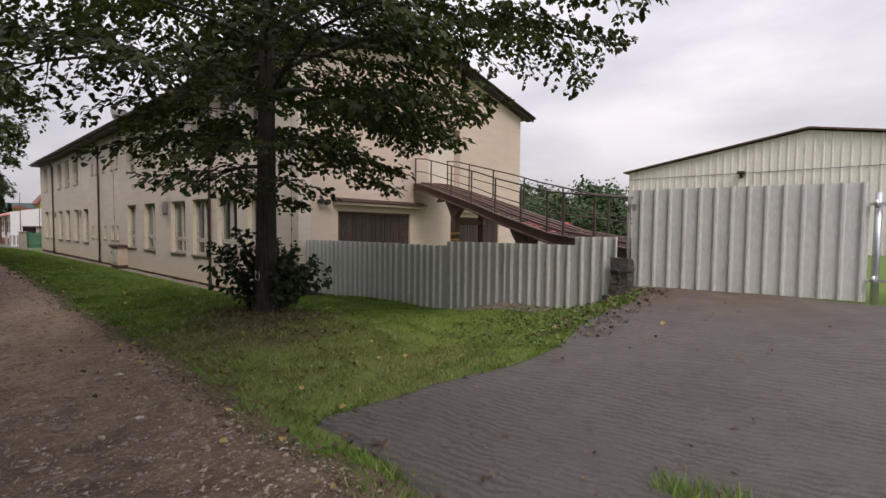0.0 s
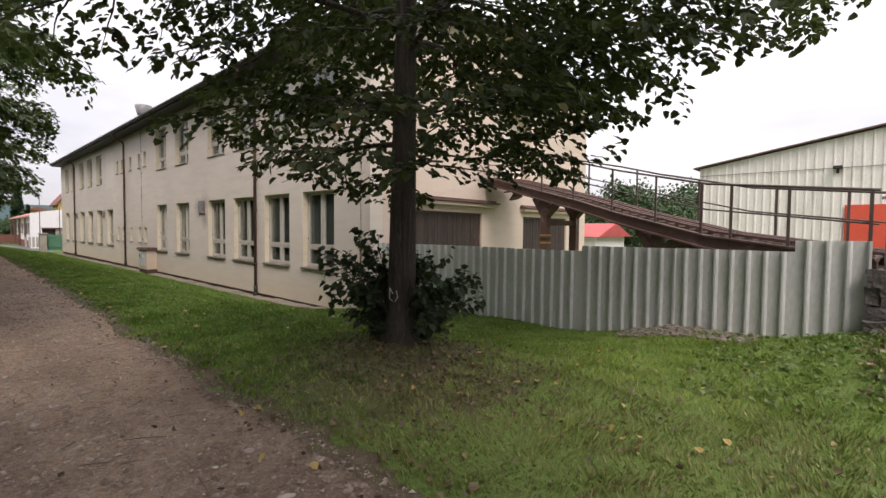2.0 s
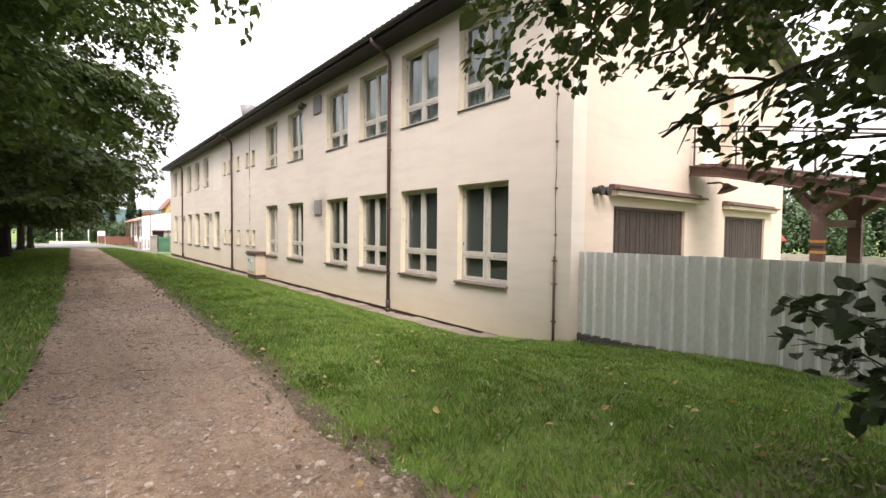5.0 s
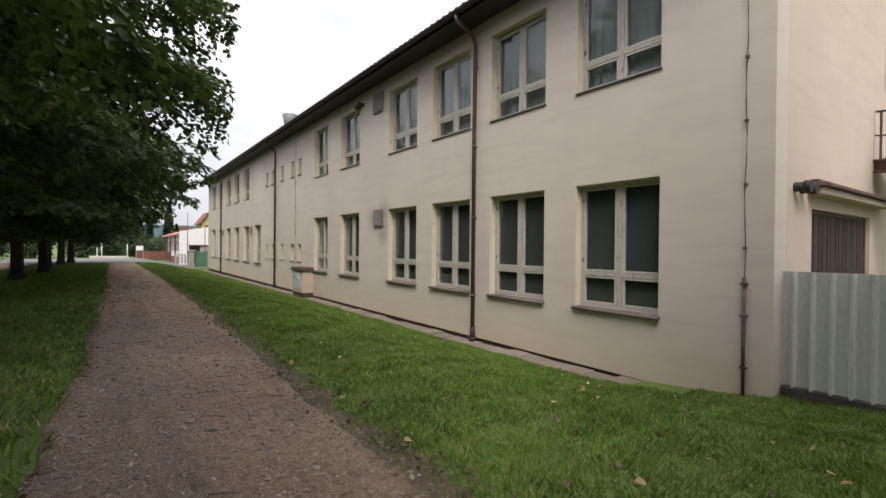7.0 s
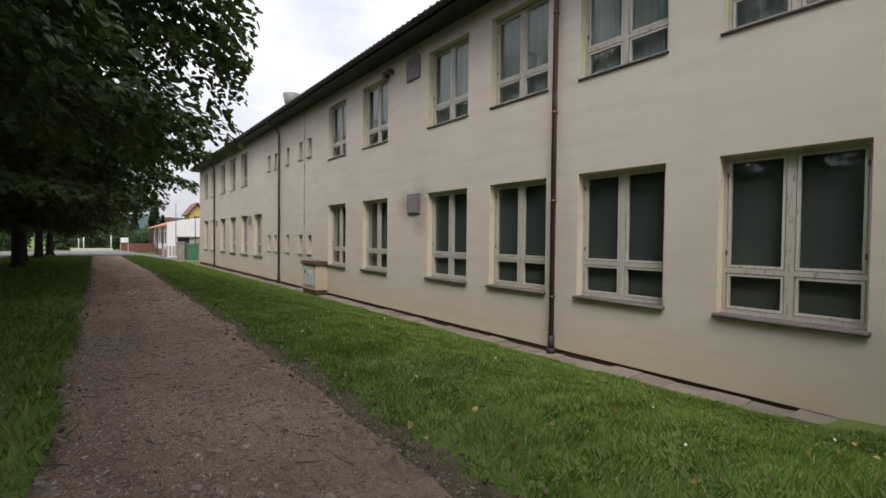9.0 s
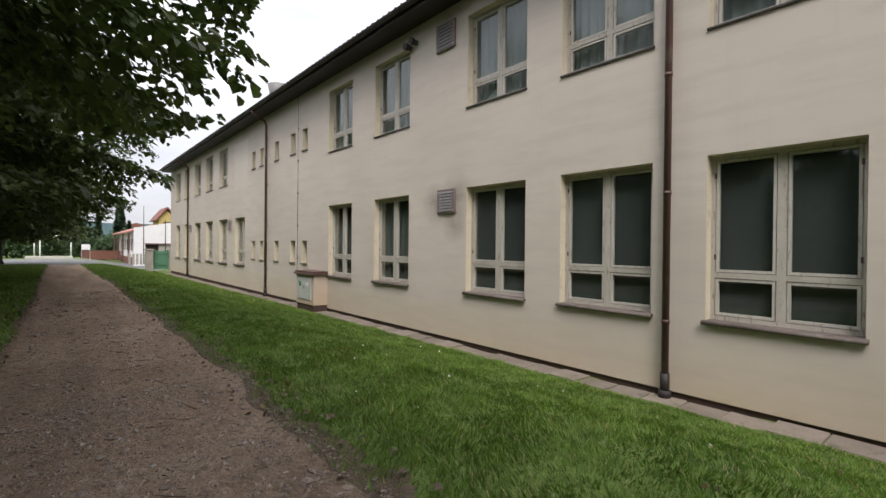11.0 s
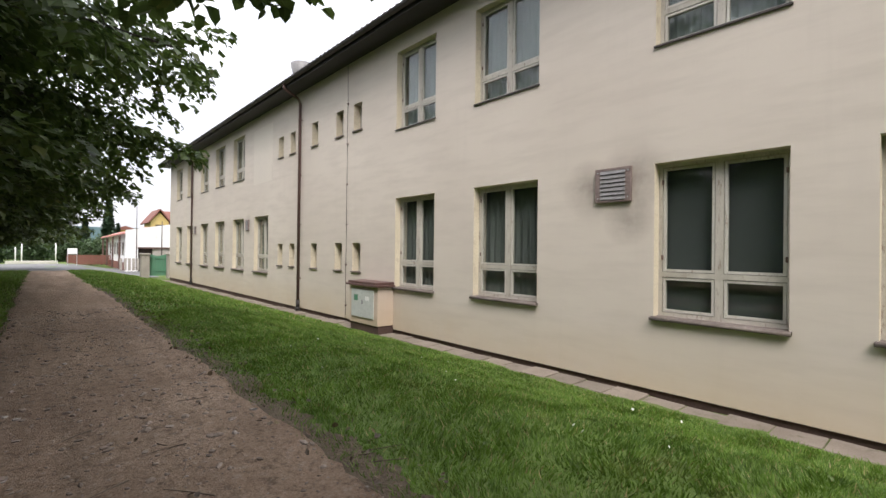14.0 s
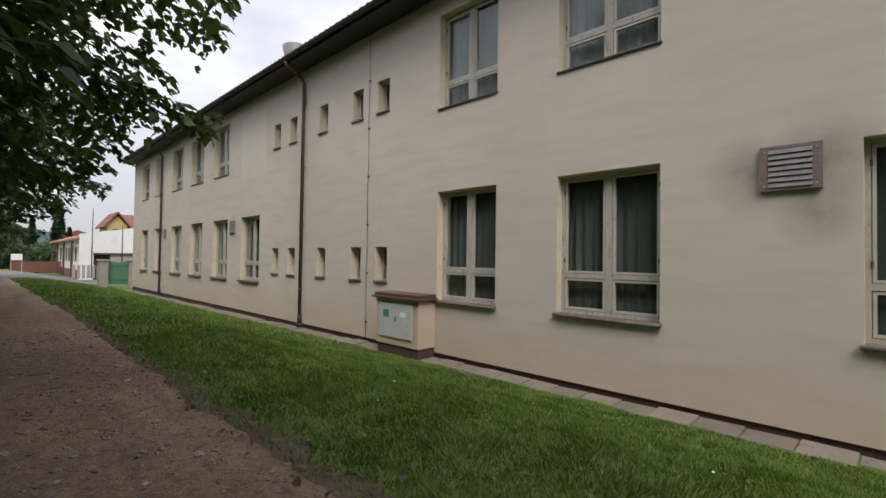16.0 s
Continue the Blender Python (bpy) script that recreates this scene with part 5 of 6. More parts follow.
# the row of lindens beside the path
def row_reach(f, az):
    return 4.2 * (0.85 + 0.4 * math.sin(math.pi * min(1, 0.2 + 0.8 * f))) * (1 - 0.5 * f * f)
def low_reach(f, az):
    return 4.9 * (0.88 + 0.35 * math.sin(math.pi * min(1, 0.2 + 0.8 * f))) * (1 - 0.5 * f * f)
high_kind = linden("row_linden", 10.5, 0.24, 2.7, row_reach, 56, 0.085, 0.108, 21, M["row_leaf"], rise=0.2, spread=0.36, floor_z=2.2, simple=True, skirt=0.8, widest=4.3, twig=0.42, per=9, apart=0.2)[:2]
wide_kind = linden("row_linden", 10.5, 0.24, 2.6, low_reach, 56, 0.09, 0.1, 24, M["row_leaf"], rise=0.18, spread=0.38, floor_z=2.05, skirt=0.6, widest=4.55, twig=0.42, per=9, apart=0.21)[:2]
low_kind = linden("row_linden", 10.5, 0.24, 2.3, low_reach, 60, 0.12, 0.145, 22, M["row_leaf"], rise=0.18, spread=0.38, floor_z=1.75, simple=True, skirt=0.7, skirt_from=4.2, widest=5.7, twig=0.5, per=8, apart=0.24)[:2]
far_kind = linden("row_linden", 10.5, 0.24, 2.35, low_reach, 44, 0.25, 0.3, 23, M["row_leaf"], rise=0.17, spread=0.36, floor_z=1.8, simple=True, widest=5.2, twig=0.6, per=6, apart=0.42)[:2]
# the first, behind the camera's start, is an added tree that shades the path
for k, x in enumerate((-1.6, -12.6, -20.0, -28.2, -35.0, -41.8, -48.5, -55.5, -62.5)):
    y = -2.75 + 0.25 * math.sin((k - 1) * 2.1) - (0.7 if k < 1 else 0)
    tree("row_linden_tree", *(high_kind if k < 2 else wide_kind if k < 3 else low_kind if k < 6 else far_kind), (x, y, float(ground_z(x, y)) - 0.06), 67 * (k - 1) + (75 if k == 3 else 0), "large dense green linden in the row beside the path", "row of lindens", 1.0 + 0.06 * math.sin((k - 1) * 1.3))


def bushy(name, n, shape, size, mat, seed):
    """Leaves in clumps through a rounded crown; shape gives the three half axes."""
    rng = np.random.default_rng(seed)
    c = rng.normal(0, 1, (n // 40, 3))
    c /= np.linalg.norm(c, axis=1, keepdims=True)
    c *= rng.uniform(0.45, 1.0, (len(c), 1))
    p = np.repeat(c, 40, 0) + rng.normal(0, 0.13, (len(c) * 40, 3))
    p = p * np.array(shape)
    p[:, 2] += shape[2]
    return leaves_mesh(name, p, p * [1, 1, 0] / max(shape), size, mat, rng, 0.5, True)


# woods behind the yard
far_crown = [bushy("far_crown", 4400, (3.6, 3.6, 4.2), 0.48, M["far_leaf"], s) for s in (31, 32, 33)]
rng = np.random.default_rng(8)
tt = np.linspace(0, 1, 5)
far_wood = tubes_mesh("far_trunk", [(np.stack([0 * tt, 0 * tt, tt * 7], 1), np.linspace(0.3, 0.08, 5), 8)], M["bark"])
spots = [(-33, 60, 1.0), (-28, 64, 1.15), (-23, 60, 0.95), (-19, 66, 1.1), (-14, 62, 0.85), (-38, 66, 1.2), (-9, 70, 0.9), (-26, 55, 0.75), (-18, 55, 0.7), (-30, 52, 0.7), (-12, 56, 0.62), (-36, 54, 0.8), (-22, 50, 0.6), (-5, 74, 1.0), (-44, 68, 1.2), (-16, 50, 0.5), (-27, 47, 0.5)]
for k, (x, y, s) in enumerate(spots):
    t = thing("yard_tree", "distant leafy green tree behind the yard", "tree", (x, y, -1.2), "trees behind the yard")
    t.matrix_world = pose(x, y, -1.2, 0, 0, 47 * k) @ Matrix.Scale(s, 4)
    share("trunk", far_wood, t)
    share("crown", far_crown[k % 3], t)
bare = []
for i in range(46):
    az, L = i * 2.4, rng.uniform(0.8, 1.9)
    z = rng.uniform(4.0, 6.6)
    p = np.array([0, 0, z]) + (L * tt)[:, None] * np.array([0.6 * math.cos(az), 0.6 * math.sin(az), 0.8])
    bare.append((p, np.linspace(0.03, 0.012, 5), 4))
bt = thing("bare_tree", "sparse pale tree top behind the shed", "tree", (-6.5, 52, -0.5))
share("branches", tubes_mesh("bare_branches", [(np.stack([0 * tt, 0 * tt, tt * 8.6], 1), np.linspace(0.2, 0.05, 5), 7)] + bare, M["bark"]), bt)
share("crown", bushy("bare_crown", 900, (1.4, 1.4, 1.5), 0.22, M["far_leaf"], 40), bt, Matrix.Translation((0, 0, 6.4)))

# small white outbuilding with red roof in the yard
ob = thing("outbuilding", "small white outbuilding with a red sheet roof", "outbuilding", (-17, 32, -1))
part("wall", boxes(((-23.5, 30, -1.4), (-16.4, 35, 0.95))), M["white_wall"], ob)
bm = bmesh.new()
vs = [bm.verts.new(p) for p in ((-23.9, 29.6, 0.95), (-16.0, 29.6, 0.95), (-16.0, 32.5, 1.9), (-23.9, 32.5, 1.9), (-16.0, 35.4, 0.95), (-23.9, 35.4, 0.95))]
for q in ((0, 1, 2, 3), (3, 2, 4, 5), (1, 4, 2), (0, 3, 5), (0, 5, 4, 1)):
    bm.faces.new([vs[i] for i in q])
part("roof", bm, M["red_roof"], ob)
part("window", boxes(((-18.6, 29.95, 0.05), (-17.2, 29.998, 0.75))), M["dark_void"], ob)
yw = thing("yard_wall", "low pale concrete wall at the back of the yard", "wall", (-14, 29, -1))
part("wall", boxes(((-15.9, 29.0, -1.5), (-9.1, 29.2, 0.35))), M["concrete"], yw)

# ---- beyond the far end ----
gate = thing("green_gate", "faded green sheet metal gate between rubble pillars", "gate", (-57.3, 7.2, -0.9))
for k in range(6):
    y = 6.62 + 0.165 * k
    part("panel", boxes(((-57.34, y, -0.9), (-57.3, y + 0.155, 0.5 + 0.1 * abs(k - 2.5) / 2.5))), M["green_paint"], gate)
for zr in (0.3, -0.6):
    part("rail", boxes(((-57.3, 6.6, zr), (-57.26, 7.62, zr + 0.06))), M["green_paint"], gate)
for y in (6.05, 7.64):
    p = thing("gate_pillar", "weathered grey rubble gate pillar with flat cap", "pillar", (-57.3, y, -0.9), "gate pillars")
    part("shaft", boxes(((-57.6, y, -1.2), (-57.0, y + 0.5, 0.58)), bevel=0.03), M["concrete"], p)
    part("cap", boxes(((-57.66, y - 0.05, 0.584), (-56.94, y + 0.55, 0.68)), bevel=0.02), M["concrete"], p)
yard = thing("yard_side_wall", "grey rendered yard wall behind the pillars", "wall", (-59, 8.2, -0.9))
part("wall", boxes(((-57.5, 8.19, -1.3), (-57.2, 10.2, 0.6))), M["concrete"], yard)

garage = thing("white_garage_house", "low white garage building with lean-to roof", "garage", (-74, 9, -0.9))
def prism(bm, poly, x0, x1):
    a, b = [[bm.verts.new((x, y, z)) for y, z in poly] for x in (x0, x1)]
    bm.faces.new(a), bm.faces.new(b[::-1])
    for k in range(len(poly)):
        bm.faces.new((a[k], a[(k + 1) % len(poly)], b[(k + 1) % len(poly)], b[k]))
    return bm
part("gable_wall", prism(bmesh.new(), [(6.9, 1.1), (6.9, 2.72), (13.5, 3.95), (13.5, 1.1)], -72.0, -71.7), M["white_wall"], garage, "white rendered upper gable")
part("side_wall", boxes(((-92, 7.5, -1.3), (-72.0, 7.7, 2.6))), M["white_wall"], garage)
part("door_recess", boxes(((-72.3, 7.9, -1.2), (-71.95, 9.1, 1.09))), M["dark_void"], garage, "flat dark fill of the garage doorway")
part("lower_wall", boxes(((-72.1, 9.104, -1.2), (-71.75, 13.5, 1.09))), M["concrete"], garage, "grey lower wall")
part("door_pier", boxes(((-72.1, 6.9, -1.2), (-71.7, 7.896, 1.09))), M["white_wall"], garage)
part("door_lintel", boxes(((-71.69, 7.85, 0.98), (-71.6, 13.5, 1.12))), M["rust"], garage)
part("plinth", boxes(((-92, 7.44, -1.3), (-72.11, 7.495, -0.5))), M["brown_roof"], garage)
bm = bmesh.new()
vs = [bm.verts.new(p) for p in ((-92.5, 6.75, 2.35), (-72.0, 6.75, 2.5), (-72.0, 8.6, 3.1), (-92.5, 8.6, 3.0))]
wv = [bm.verts.new(v.co - Vector((0, 0, 0.16))) for v in vs]
bm.faces.new(vs), bm.faces.new(wv[::-1])
for k in range(4):
    bm.faces.new((vs[k], wv[k], wv[(k + 1) % 4], vs[(k + 1) % 4]))
part("porch_roof", bm, M["pink_roof"], garage, "faded red porch roof")
for x in (-76, -81.5, -87, -91.5):
    part("porch_post", boxes(((x, 6.8, -1.1), (x + 0.16, 6.96, 2.2))), M["rust"], garage)
for x in (-74.4, -76.6, -78.8, -81, -83.2, -85.4, -87.6, -89.8):
    w = part("window", boxes(((x, 7.46, 0.3), (x + 0.9, 7.495, 1.6))), M["dark_void"], garage)
    part("frame", boxes(((x - 0.06, 7.44, 0.24), (x, 7.48, 1.66)), ((x + 0.9, 7.44, 0.24), (x + 0.96, 7.48, 1.66)), ((x, 7.44, 1.6), (x + 0.9, 7.48, 1.66)), ((x, 7.44, 0.24), (x + 0.9, 7.48, 0.3))), M["frame"], w)
for k in range(6):
    y = 6.2 + 0.32 * k
    bl = thing("bollard", "short grey concrete bollard before the garage", "bollard", (-69.5, y, -0.9), "bollards")
    part("post", boxes(((-69.56, y, -1.0), (-69.4, y + 0.2, 0.1)), bevel=0.02), M["concrete"], bl)

house = thing("yellow_house", "yellow house with a steep brown tiled roof", "house", (-96, 15, -1))
part("wall", boxes(((-99, 12.4, -1.5), (-94, 14.6, 4.75)), ((-101, 14.604, -1.5), (-94.5, 20, 4.4))), M["yellow_wall"], house)
part("gable", prism(bmesh.new(), [(12.4, 4.754), (13.5, 6.0), (14.6, 4.754)], -98.9, -94.0), M["yellow_wall"], house)
bm = bmesh.new()
for y0 in (12.0, 15.0):
    beam(bm, (-96.6, y0, 4.45), (-96.6, 13.5, 6.45), 6.0, 0.16, (0, 0, 1))
part("roof", bm, M["brown_roof"], house, "steep brown tiled roof")
bm = bmesh.new()
for x0 in (-94.1, -101.4):
    beam(bm, (x0, 17.5, 4.3), (-97.75, 17.5, 6.4), 6.0, 0.16, (0, 0, 1))
part("wing_roof", bm, M["brown_roof"], house)
part("window", boxes(((-94.0, 13.0, 3.0), (-93.92, 14.0, 4.3))), M["dark_void"], house)
h2 = thing("roofed_house", "distant house with an orange-brown roof", "house", (-130, 13, -1))
part("wall", boxes(((-136, 11.8, -1.5), (-126, 15.2, 4.4))), M["yellow_wall"], h2)
part("roof", prism(bmesh.new(), [(11.4, 4.404), (13.3, 5.2), (15.6, 4.404)], -136.5, -125.5), M["brown_roof"], h2)

sign = thing("notice_board", "white blank notice board on two legs beside the lane", "sign", (-77.5, 3.3, -0.8))
part("board", boxes(((-77.56, 2.88, 0.36), (-77.5, 3.62, 0.93)), bevel=0.01), M["white_board"], sign)
for y in (2.86, 3.58):
    part("leg", boxes(((-77.6, y, -0.95), (-77.52, y + 0.06, 0.93))), M["galvanised"], sign)
for x, y in ((-70.5, 7.6), (-62.0, 8.15)):
    p = thing("lamp_mast", "thin dark steel mast", "mast", (x, y, -0.9), "masts")
    bm = bmesh.new()
    tube(bm, [(x, y, -1.0), (x, y, 3.2 if x > -65 else 4.9)], [0.05, 0.03], 8)
    part("pole", bm, M["rail"], p)
frm = thing("white_goal_frame", "white tubular frame with low barrier at the lane end", "frame", (-86, 0.6, -0.9))
bm = bmesh.new()
for a, b in (((-86, -1.1, -0.9), (-86, -1.1, 1.9)), ((-86, 2.2, -0.9), (-86, 2.2, 1.9)), ((-86, -1.1, 1.9), (-86, 2.2, 1.9)), ((-86, -0.6, -0.9), (-86, -0.6, 1.6))):
    tube(bm, [a, b], 0.06, 8)
part("frame", bm, M["white_board"], frm)
part("barrier", boxes(((-86.3, -1.9, -0.9), (-85.9, 2.4, -0.5)), bevel=0.04), M["bead"], frm)
fen = thing("timber_fence", "low reddish brown timber fence beside the lane", "fence", (-88, 4.4, -0.9))
for k in range(30):
    y = 3.2 + 0.14 * k
    part("board", boxes(((-88.05, y, -1.0), (-88.0, y + 0.12, 0.1 + 0.02 * (k % 3)))), M["brown_roof"], fen)

con_v = np.random.default_rng(6)
zc = con_v.uniform(0, 1, 2600) ** 1.4
ac = con_v.uniform(0, 2 * math.pi, 2600)
rc = (1 - zc) * 1.5 * con_v.uniform(0.35, 1.0, 2600)
cp = np.stack([rc * np.cos(ac), rc * np.sin(ac), 0.6 + zc * 10], 1)
con_leaf = leaves_mesh("conifer_crown", cp, np.stack([np.cos(ac), np.sin(ac), 0 * ac], 1), 0.5, M["conifer"], con_v)
con_wood = tubes_mesh("conifer_trunk", [(np.stack([0 * tt, 0 * tt, tt * 10], 1), np.linspace(0.18, 0.03, 5), 7)], M["bark"])
for k, (x, y, s) in enumerate(((-112, 3.0, 0.8), (-114, 6.5, 0.7), (-110, 9.2, 0.95), (-115, 11, 0.6), (-118, 0.5, 0.9), (-113, -2.5, 0.8))):
    t = thing("conifer_tree", "dark narrow conifer behind the lane", "tree", (x, y, -1.2), "conifers")
    t.matrix_world = pose(x, y, -1.2, 0, 0, 50 * k) @ Matrix.Scale(s, 4)
    share("trunk", con_wood, t)
    share("crown", con_leaf, t)
# the last 16 are an added row that darkens what the panes reflect
for k, (x, y, s) in enumerate(((-92, -3, 0.62), (-95, 3.4, 0.5), (-93, 5.8, 0.42), (-90, -8, 0.8), (-99, 0.5, 0.55), (-80, -11, 0.7), (-100, 7.5, 0.5)) + tuple((-72 + 5.2 * i, -13.0 - 1.4 * (i % 3), 0.85 + 0.1 * (i % 2)) for i in range(16))):
    t = thing("hedge_tree", "rounded leafy green tree, beyond the lane or in the row added for reflections", "tree", (x, y, -1.4), "trees beyond the lane")
    t.matrix_world = pose(x, y, -1.4, 0, 0, 71 * k) @ Matrix.Scale(s, 4)
    share("trunk", far_wood, t)
    share("crown", far_crown[k % 3], t)

bm = bmesh.new()
prev = None
for k in range(60):
    a = radians(90 + 180 * k / 59)
    h = 34 + 20 * noise.noise((k * 0.13, 1.7, 0)) + 6 * noise.noise((k * 0.5, 4.1, 0))
    p = (900 * math.cos(a), 900 * math.sin(a))
    cur = [bm.verts.new((*p, -10)), bm.verts.new((1.02 * p[0], 1.02 * p[1], h)), bm.verts.new((1.3 * p[0], 1.3 * p[1], -10))]
    if prev:
        bm.faces.new((prev[0], cur[0], cur[1], prev[1]))
        bm.faces.new((prev[1], cur[1], cur[2], prev[2]))
    prev = cur
tagged(part("backdrop", bm, M["hill"]), "distant blue-green wooded hill ridge", "hill", kind="structure")


# ---- paving slabs along the facade foot ----
strip = tagged(new("paving_strip"), "row of weathered paving slabs along the facade foot", "paving", kind="structure")
rnd = random.Random(9)
slab_meshes = []
for k in range(4):
    slab_meshes.append(mesh_of("slab", boxes(((-0.245, -0.22, -0.1), (0.245, 0.22, 0.0)), bevel=0.008), M["slab"]))
x, k = -13.9, 0
while x > X1:
    z = float(ground_z(x, Y0)) + 0.025
    share("slab", slab_meshes[k % 4], strip, pose(x, Y0 - 0.24 + rnd.uniform(-0.012, 0.012), z + rnd.uniform(-0.008, 0.008), rnd.uniform(-1.5, 3.5), rnd.uniform(-1.2, 1.2), rnd.uniform(-1.2, 1.2)))
    x -= 0.505
    k += 1


# ---- grass ----
def patches(x, y, per_metre, seed):
    """Smooth random patches from 0 to 1 over the plan."""
    grid = np.random.default_rng(seed).random((64, 64))
    u, w = np.asarray(x) * per_metre, np.asarray(y) * per_metre
    i, j = np.floor(u).astype(int), np.floor(w).astype(int)
    fu, fw = smooth01(u - i), smooth01(w - j)
    g = lambda a, b: grid[a % 64, b % 64]
    return (g(i, j) * (1 - fu) + g(i + 1, j) * fu) * (1 - fw) + (g(i, j + 1) * (1 - fu) + g(i + 1, j + 1) * fu) * fw


def grass(name, n, x0, x1, y0, y1, hmin, hmax, seed, keep, width=0.006):
    """Blades that lean together in tufts of uneven height."""
    rng = np.random.default_rng(seed)
    x, y = rng.uniform(x0, x1, n), rng.uniform(y0, y1, n)
    ok = keep(x, y, rng)
    x, y = x[ok], y[ok]
    n = len(x)
    z = ground_z(x, y)
    a = rng.uniform(0, 2 * math.pi, n)
    tuft = 0.45 + 0.75 * patches(x, y, 5.5, 1) + 0.45 * patches(x, y, 1.6, 2)
    h = rng.uniform(hmin, hmax, n) * (0.75 + 0.5 * rng.random(n)) * tuft
    lean = rng.uniform(0.25, 1.1, n) * h
    b = 4 * math.pi * patches(x, y, 1.9, 3) + rng.normal(0, 0.9, n)
    w = width * rng.uniform(0.7, 1.5, n)
    c, s = np.cos(a) * w, np.sin(a) * w
    v = np.stack([np.stack([x - c, y - s, z - 0.005], 1), np.stack([x + c, y + s, z - 0.005], 1), np.stack([x + lean * np.cos(b), y + lean * np.sin(b), z + h], 1)], 1).reshape(-1, 3)
    return raw_mesh(name, v, np.arange(n)[:, None] * 3 + np.array([[0, 1, 2]]), M["grass"])


ax = np.arange(-60, 12, 0.12)
pl = np.array([path_left(v) for v in ax])
pr = np.array([path_right(v) for v in ax])
ay = np.arange(1.5, 8, 0.08)
al = np.array([apron_left(v) for v in ay])


def on_lawn(x, y, rng):
    right = np.interp(x, ax, pr)
    soft = rng.normal(0, 0.05, len(x))
    apron = (x > np.interp(y, ay, al) - 0.02 + np.abs(soft)) & (y > 1.74 + soft)
    bare = np.hypot(x - TX - 0.25, y - TY + 0.3) < 0.95 + 0.8 * (patches(x, y, 2.5, 6) - 0.5) + 3 * soft
    wall = (y > Y0 - 0.52) & (x < -12.9)
    fenced = (y > FY - 0.03)
    worn = rng.random(len(x)) < 0.45 * np.exp(-(((x + 4.9) / 2.4) ** 2 + ((y - 3.1) / 1.5) ** 2))
    patchy = 0.6 * patches(x, y, 3.1, 4) + 0.4 * patches(x, y, 8.0, 5)
    thin = rng.random(len(x)) > np.clip((y - right + 0.05) / 0.4 + 0.35 * (patchy - 0.5), 0, 1)
    return (y > right - 0.08 + soft) & ~thin & ~worn & ~((patchy < 0.3) & (rng.random(len(x)) < 0.45)) & ~apron & ~wall & ~fenced & ~(bare & (rng.random(len(x)) < 0.85))


def on_verge(x, y, rng):
    return y < np.interp(x, ax, pl) + rng.normal(0, 0.05, len(x))


for nm, n, x0, x1, y0, y1, a, b, w in (("lawn_grass", 350000, -16, -0.2, 1.3, 7.5, 0.02, 0.046, 0.0055), ("lawn_grass", 310000, -31, -16, 1.5, 7.0, 0.022, 0.05, 0.005), ("lawn_grass", 70000, -60, -31, 1.6, 7.0, 0.04, 0.07, 0.012)):
    tagged(new(nm, grass(nm, n, x0, x1, y0, y1, a, b, n, on_lawn, w)), "short mown green lawn grass", "grass", kind="stuff")
tagged(new("verge_grass", grass("verge_grass", 90000, -60, -4, -4.6, 0.4, 0.04, 0.1, 77, on_verge, 0.011)), "rough grass verge under the trees", "grass", kind="stuff")
rng = np.random.default_rng(50)
tagged(new("grass_tuft", grass("grass_tuft", 1600, -0.75, -0.1, 2.35, 2.75, 0.03, 0.09, 51, lambda x, y, r: (np.hypot((x + 0.42) / 0.3, (y - 2.55) / 0.16) < 1 + r.normal(0, 0.15, len(x))), 0.005)), "dry grass tuft growing through the asphalt", "grass", kind="stuff")


# ---- stones and fallen leaves ----
def scatter_stones(name, n, x0, x1, yl, yr, smin, smax, seed, mat, lift=0.006, coarse=False):
    rng = np.random.default_rng(seed)
    bm = bmesh.new()
    bmesh.ops.create_icosphere(bm, subdivisions=1, radius=1.0)
    bv = np.array([v.co[:] for v in bm.verts])
    bf = np.array([[v.index for v in f.verts] for f in bm.faces])
    bm.free()
    if coarse:
        bv = np.array([(1, 0, 0), (-0.5, 0.87, 0), (-0.5, -0.87, 0), (0.1, 0.1, 1.0)])
        bf = np.array([(0, 1, 3), (1, 2, 3), (2, 0, 3)])
    x = rng.uniform(x0, x1, n)
    y = yl(x) + (yr(x) - yl(x)) * rng.random(n)
    s = smin * (smax / smin) ** (rng.random(n) ** 2.6)
    r = np.stack([s * rng.uniform(0.7, 1.4, n), s * rng.uniform(0.6, 1.1, n), s * rng.uniform(0.3, 0.6, n)], 1)
    a = rng.uniform(0, 6.28, n)
    v = bv[None] * (1 + rng.normal(0, 0.16, (n, len(bv), 1))) * r[:, None]
    vx = v[..., 0] * np.cos(a)[:, None] - v[..., 1] * np.sin(a)[:, None] + x[:, None]
    vy = v[..., 0] * np.sin(a)[:, None] + v[..., 1] * np.cos(a)[:, None] + y[:, None]
    vz = v[..., 2] + (ground_z(x, y) + lift + r[:, 2] * 0.3)[:, None]
    f = (bf[None] + (np.arange(n) * len(bv))[:, None, None]).reshape(-1, 3)
    return raw_mesh(name, np.stack([vx, vy, vz], -1).reshape(-1, 3), f, mat, False)


edge_l, edge_r = (lambda x: np.interp(x, ax, pl)), (lambda x: np.interp(x, ax, pr))
tagged(new("path_gravel", scatter_stones("path_gravel", 6500, -32, 0.5, edge_l, edge_r, 0.007, 0.036, 3, M["pebble"], 0.012)), "loose pale stones on the path", "gravel", kind="stuff")
tagged(new("path_grit", scatter_stones("path_grit", 42000, -20, 0.5, edge_l, lambda x: edge_r(x) + 0.12, 0.007, 0.024, 13, M["pebble"], 0.011, True)), "small grey-brown grit strewn over the path", "grit", kind="stuff")
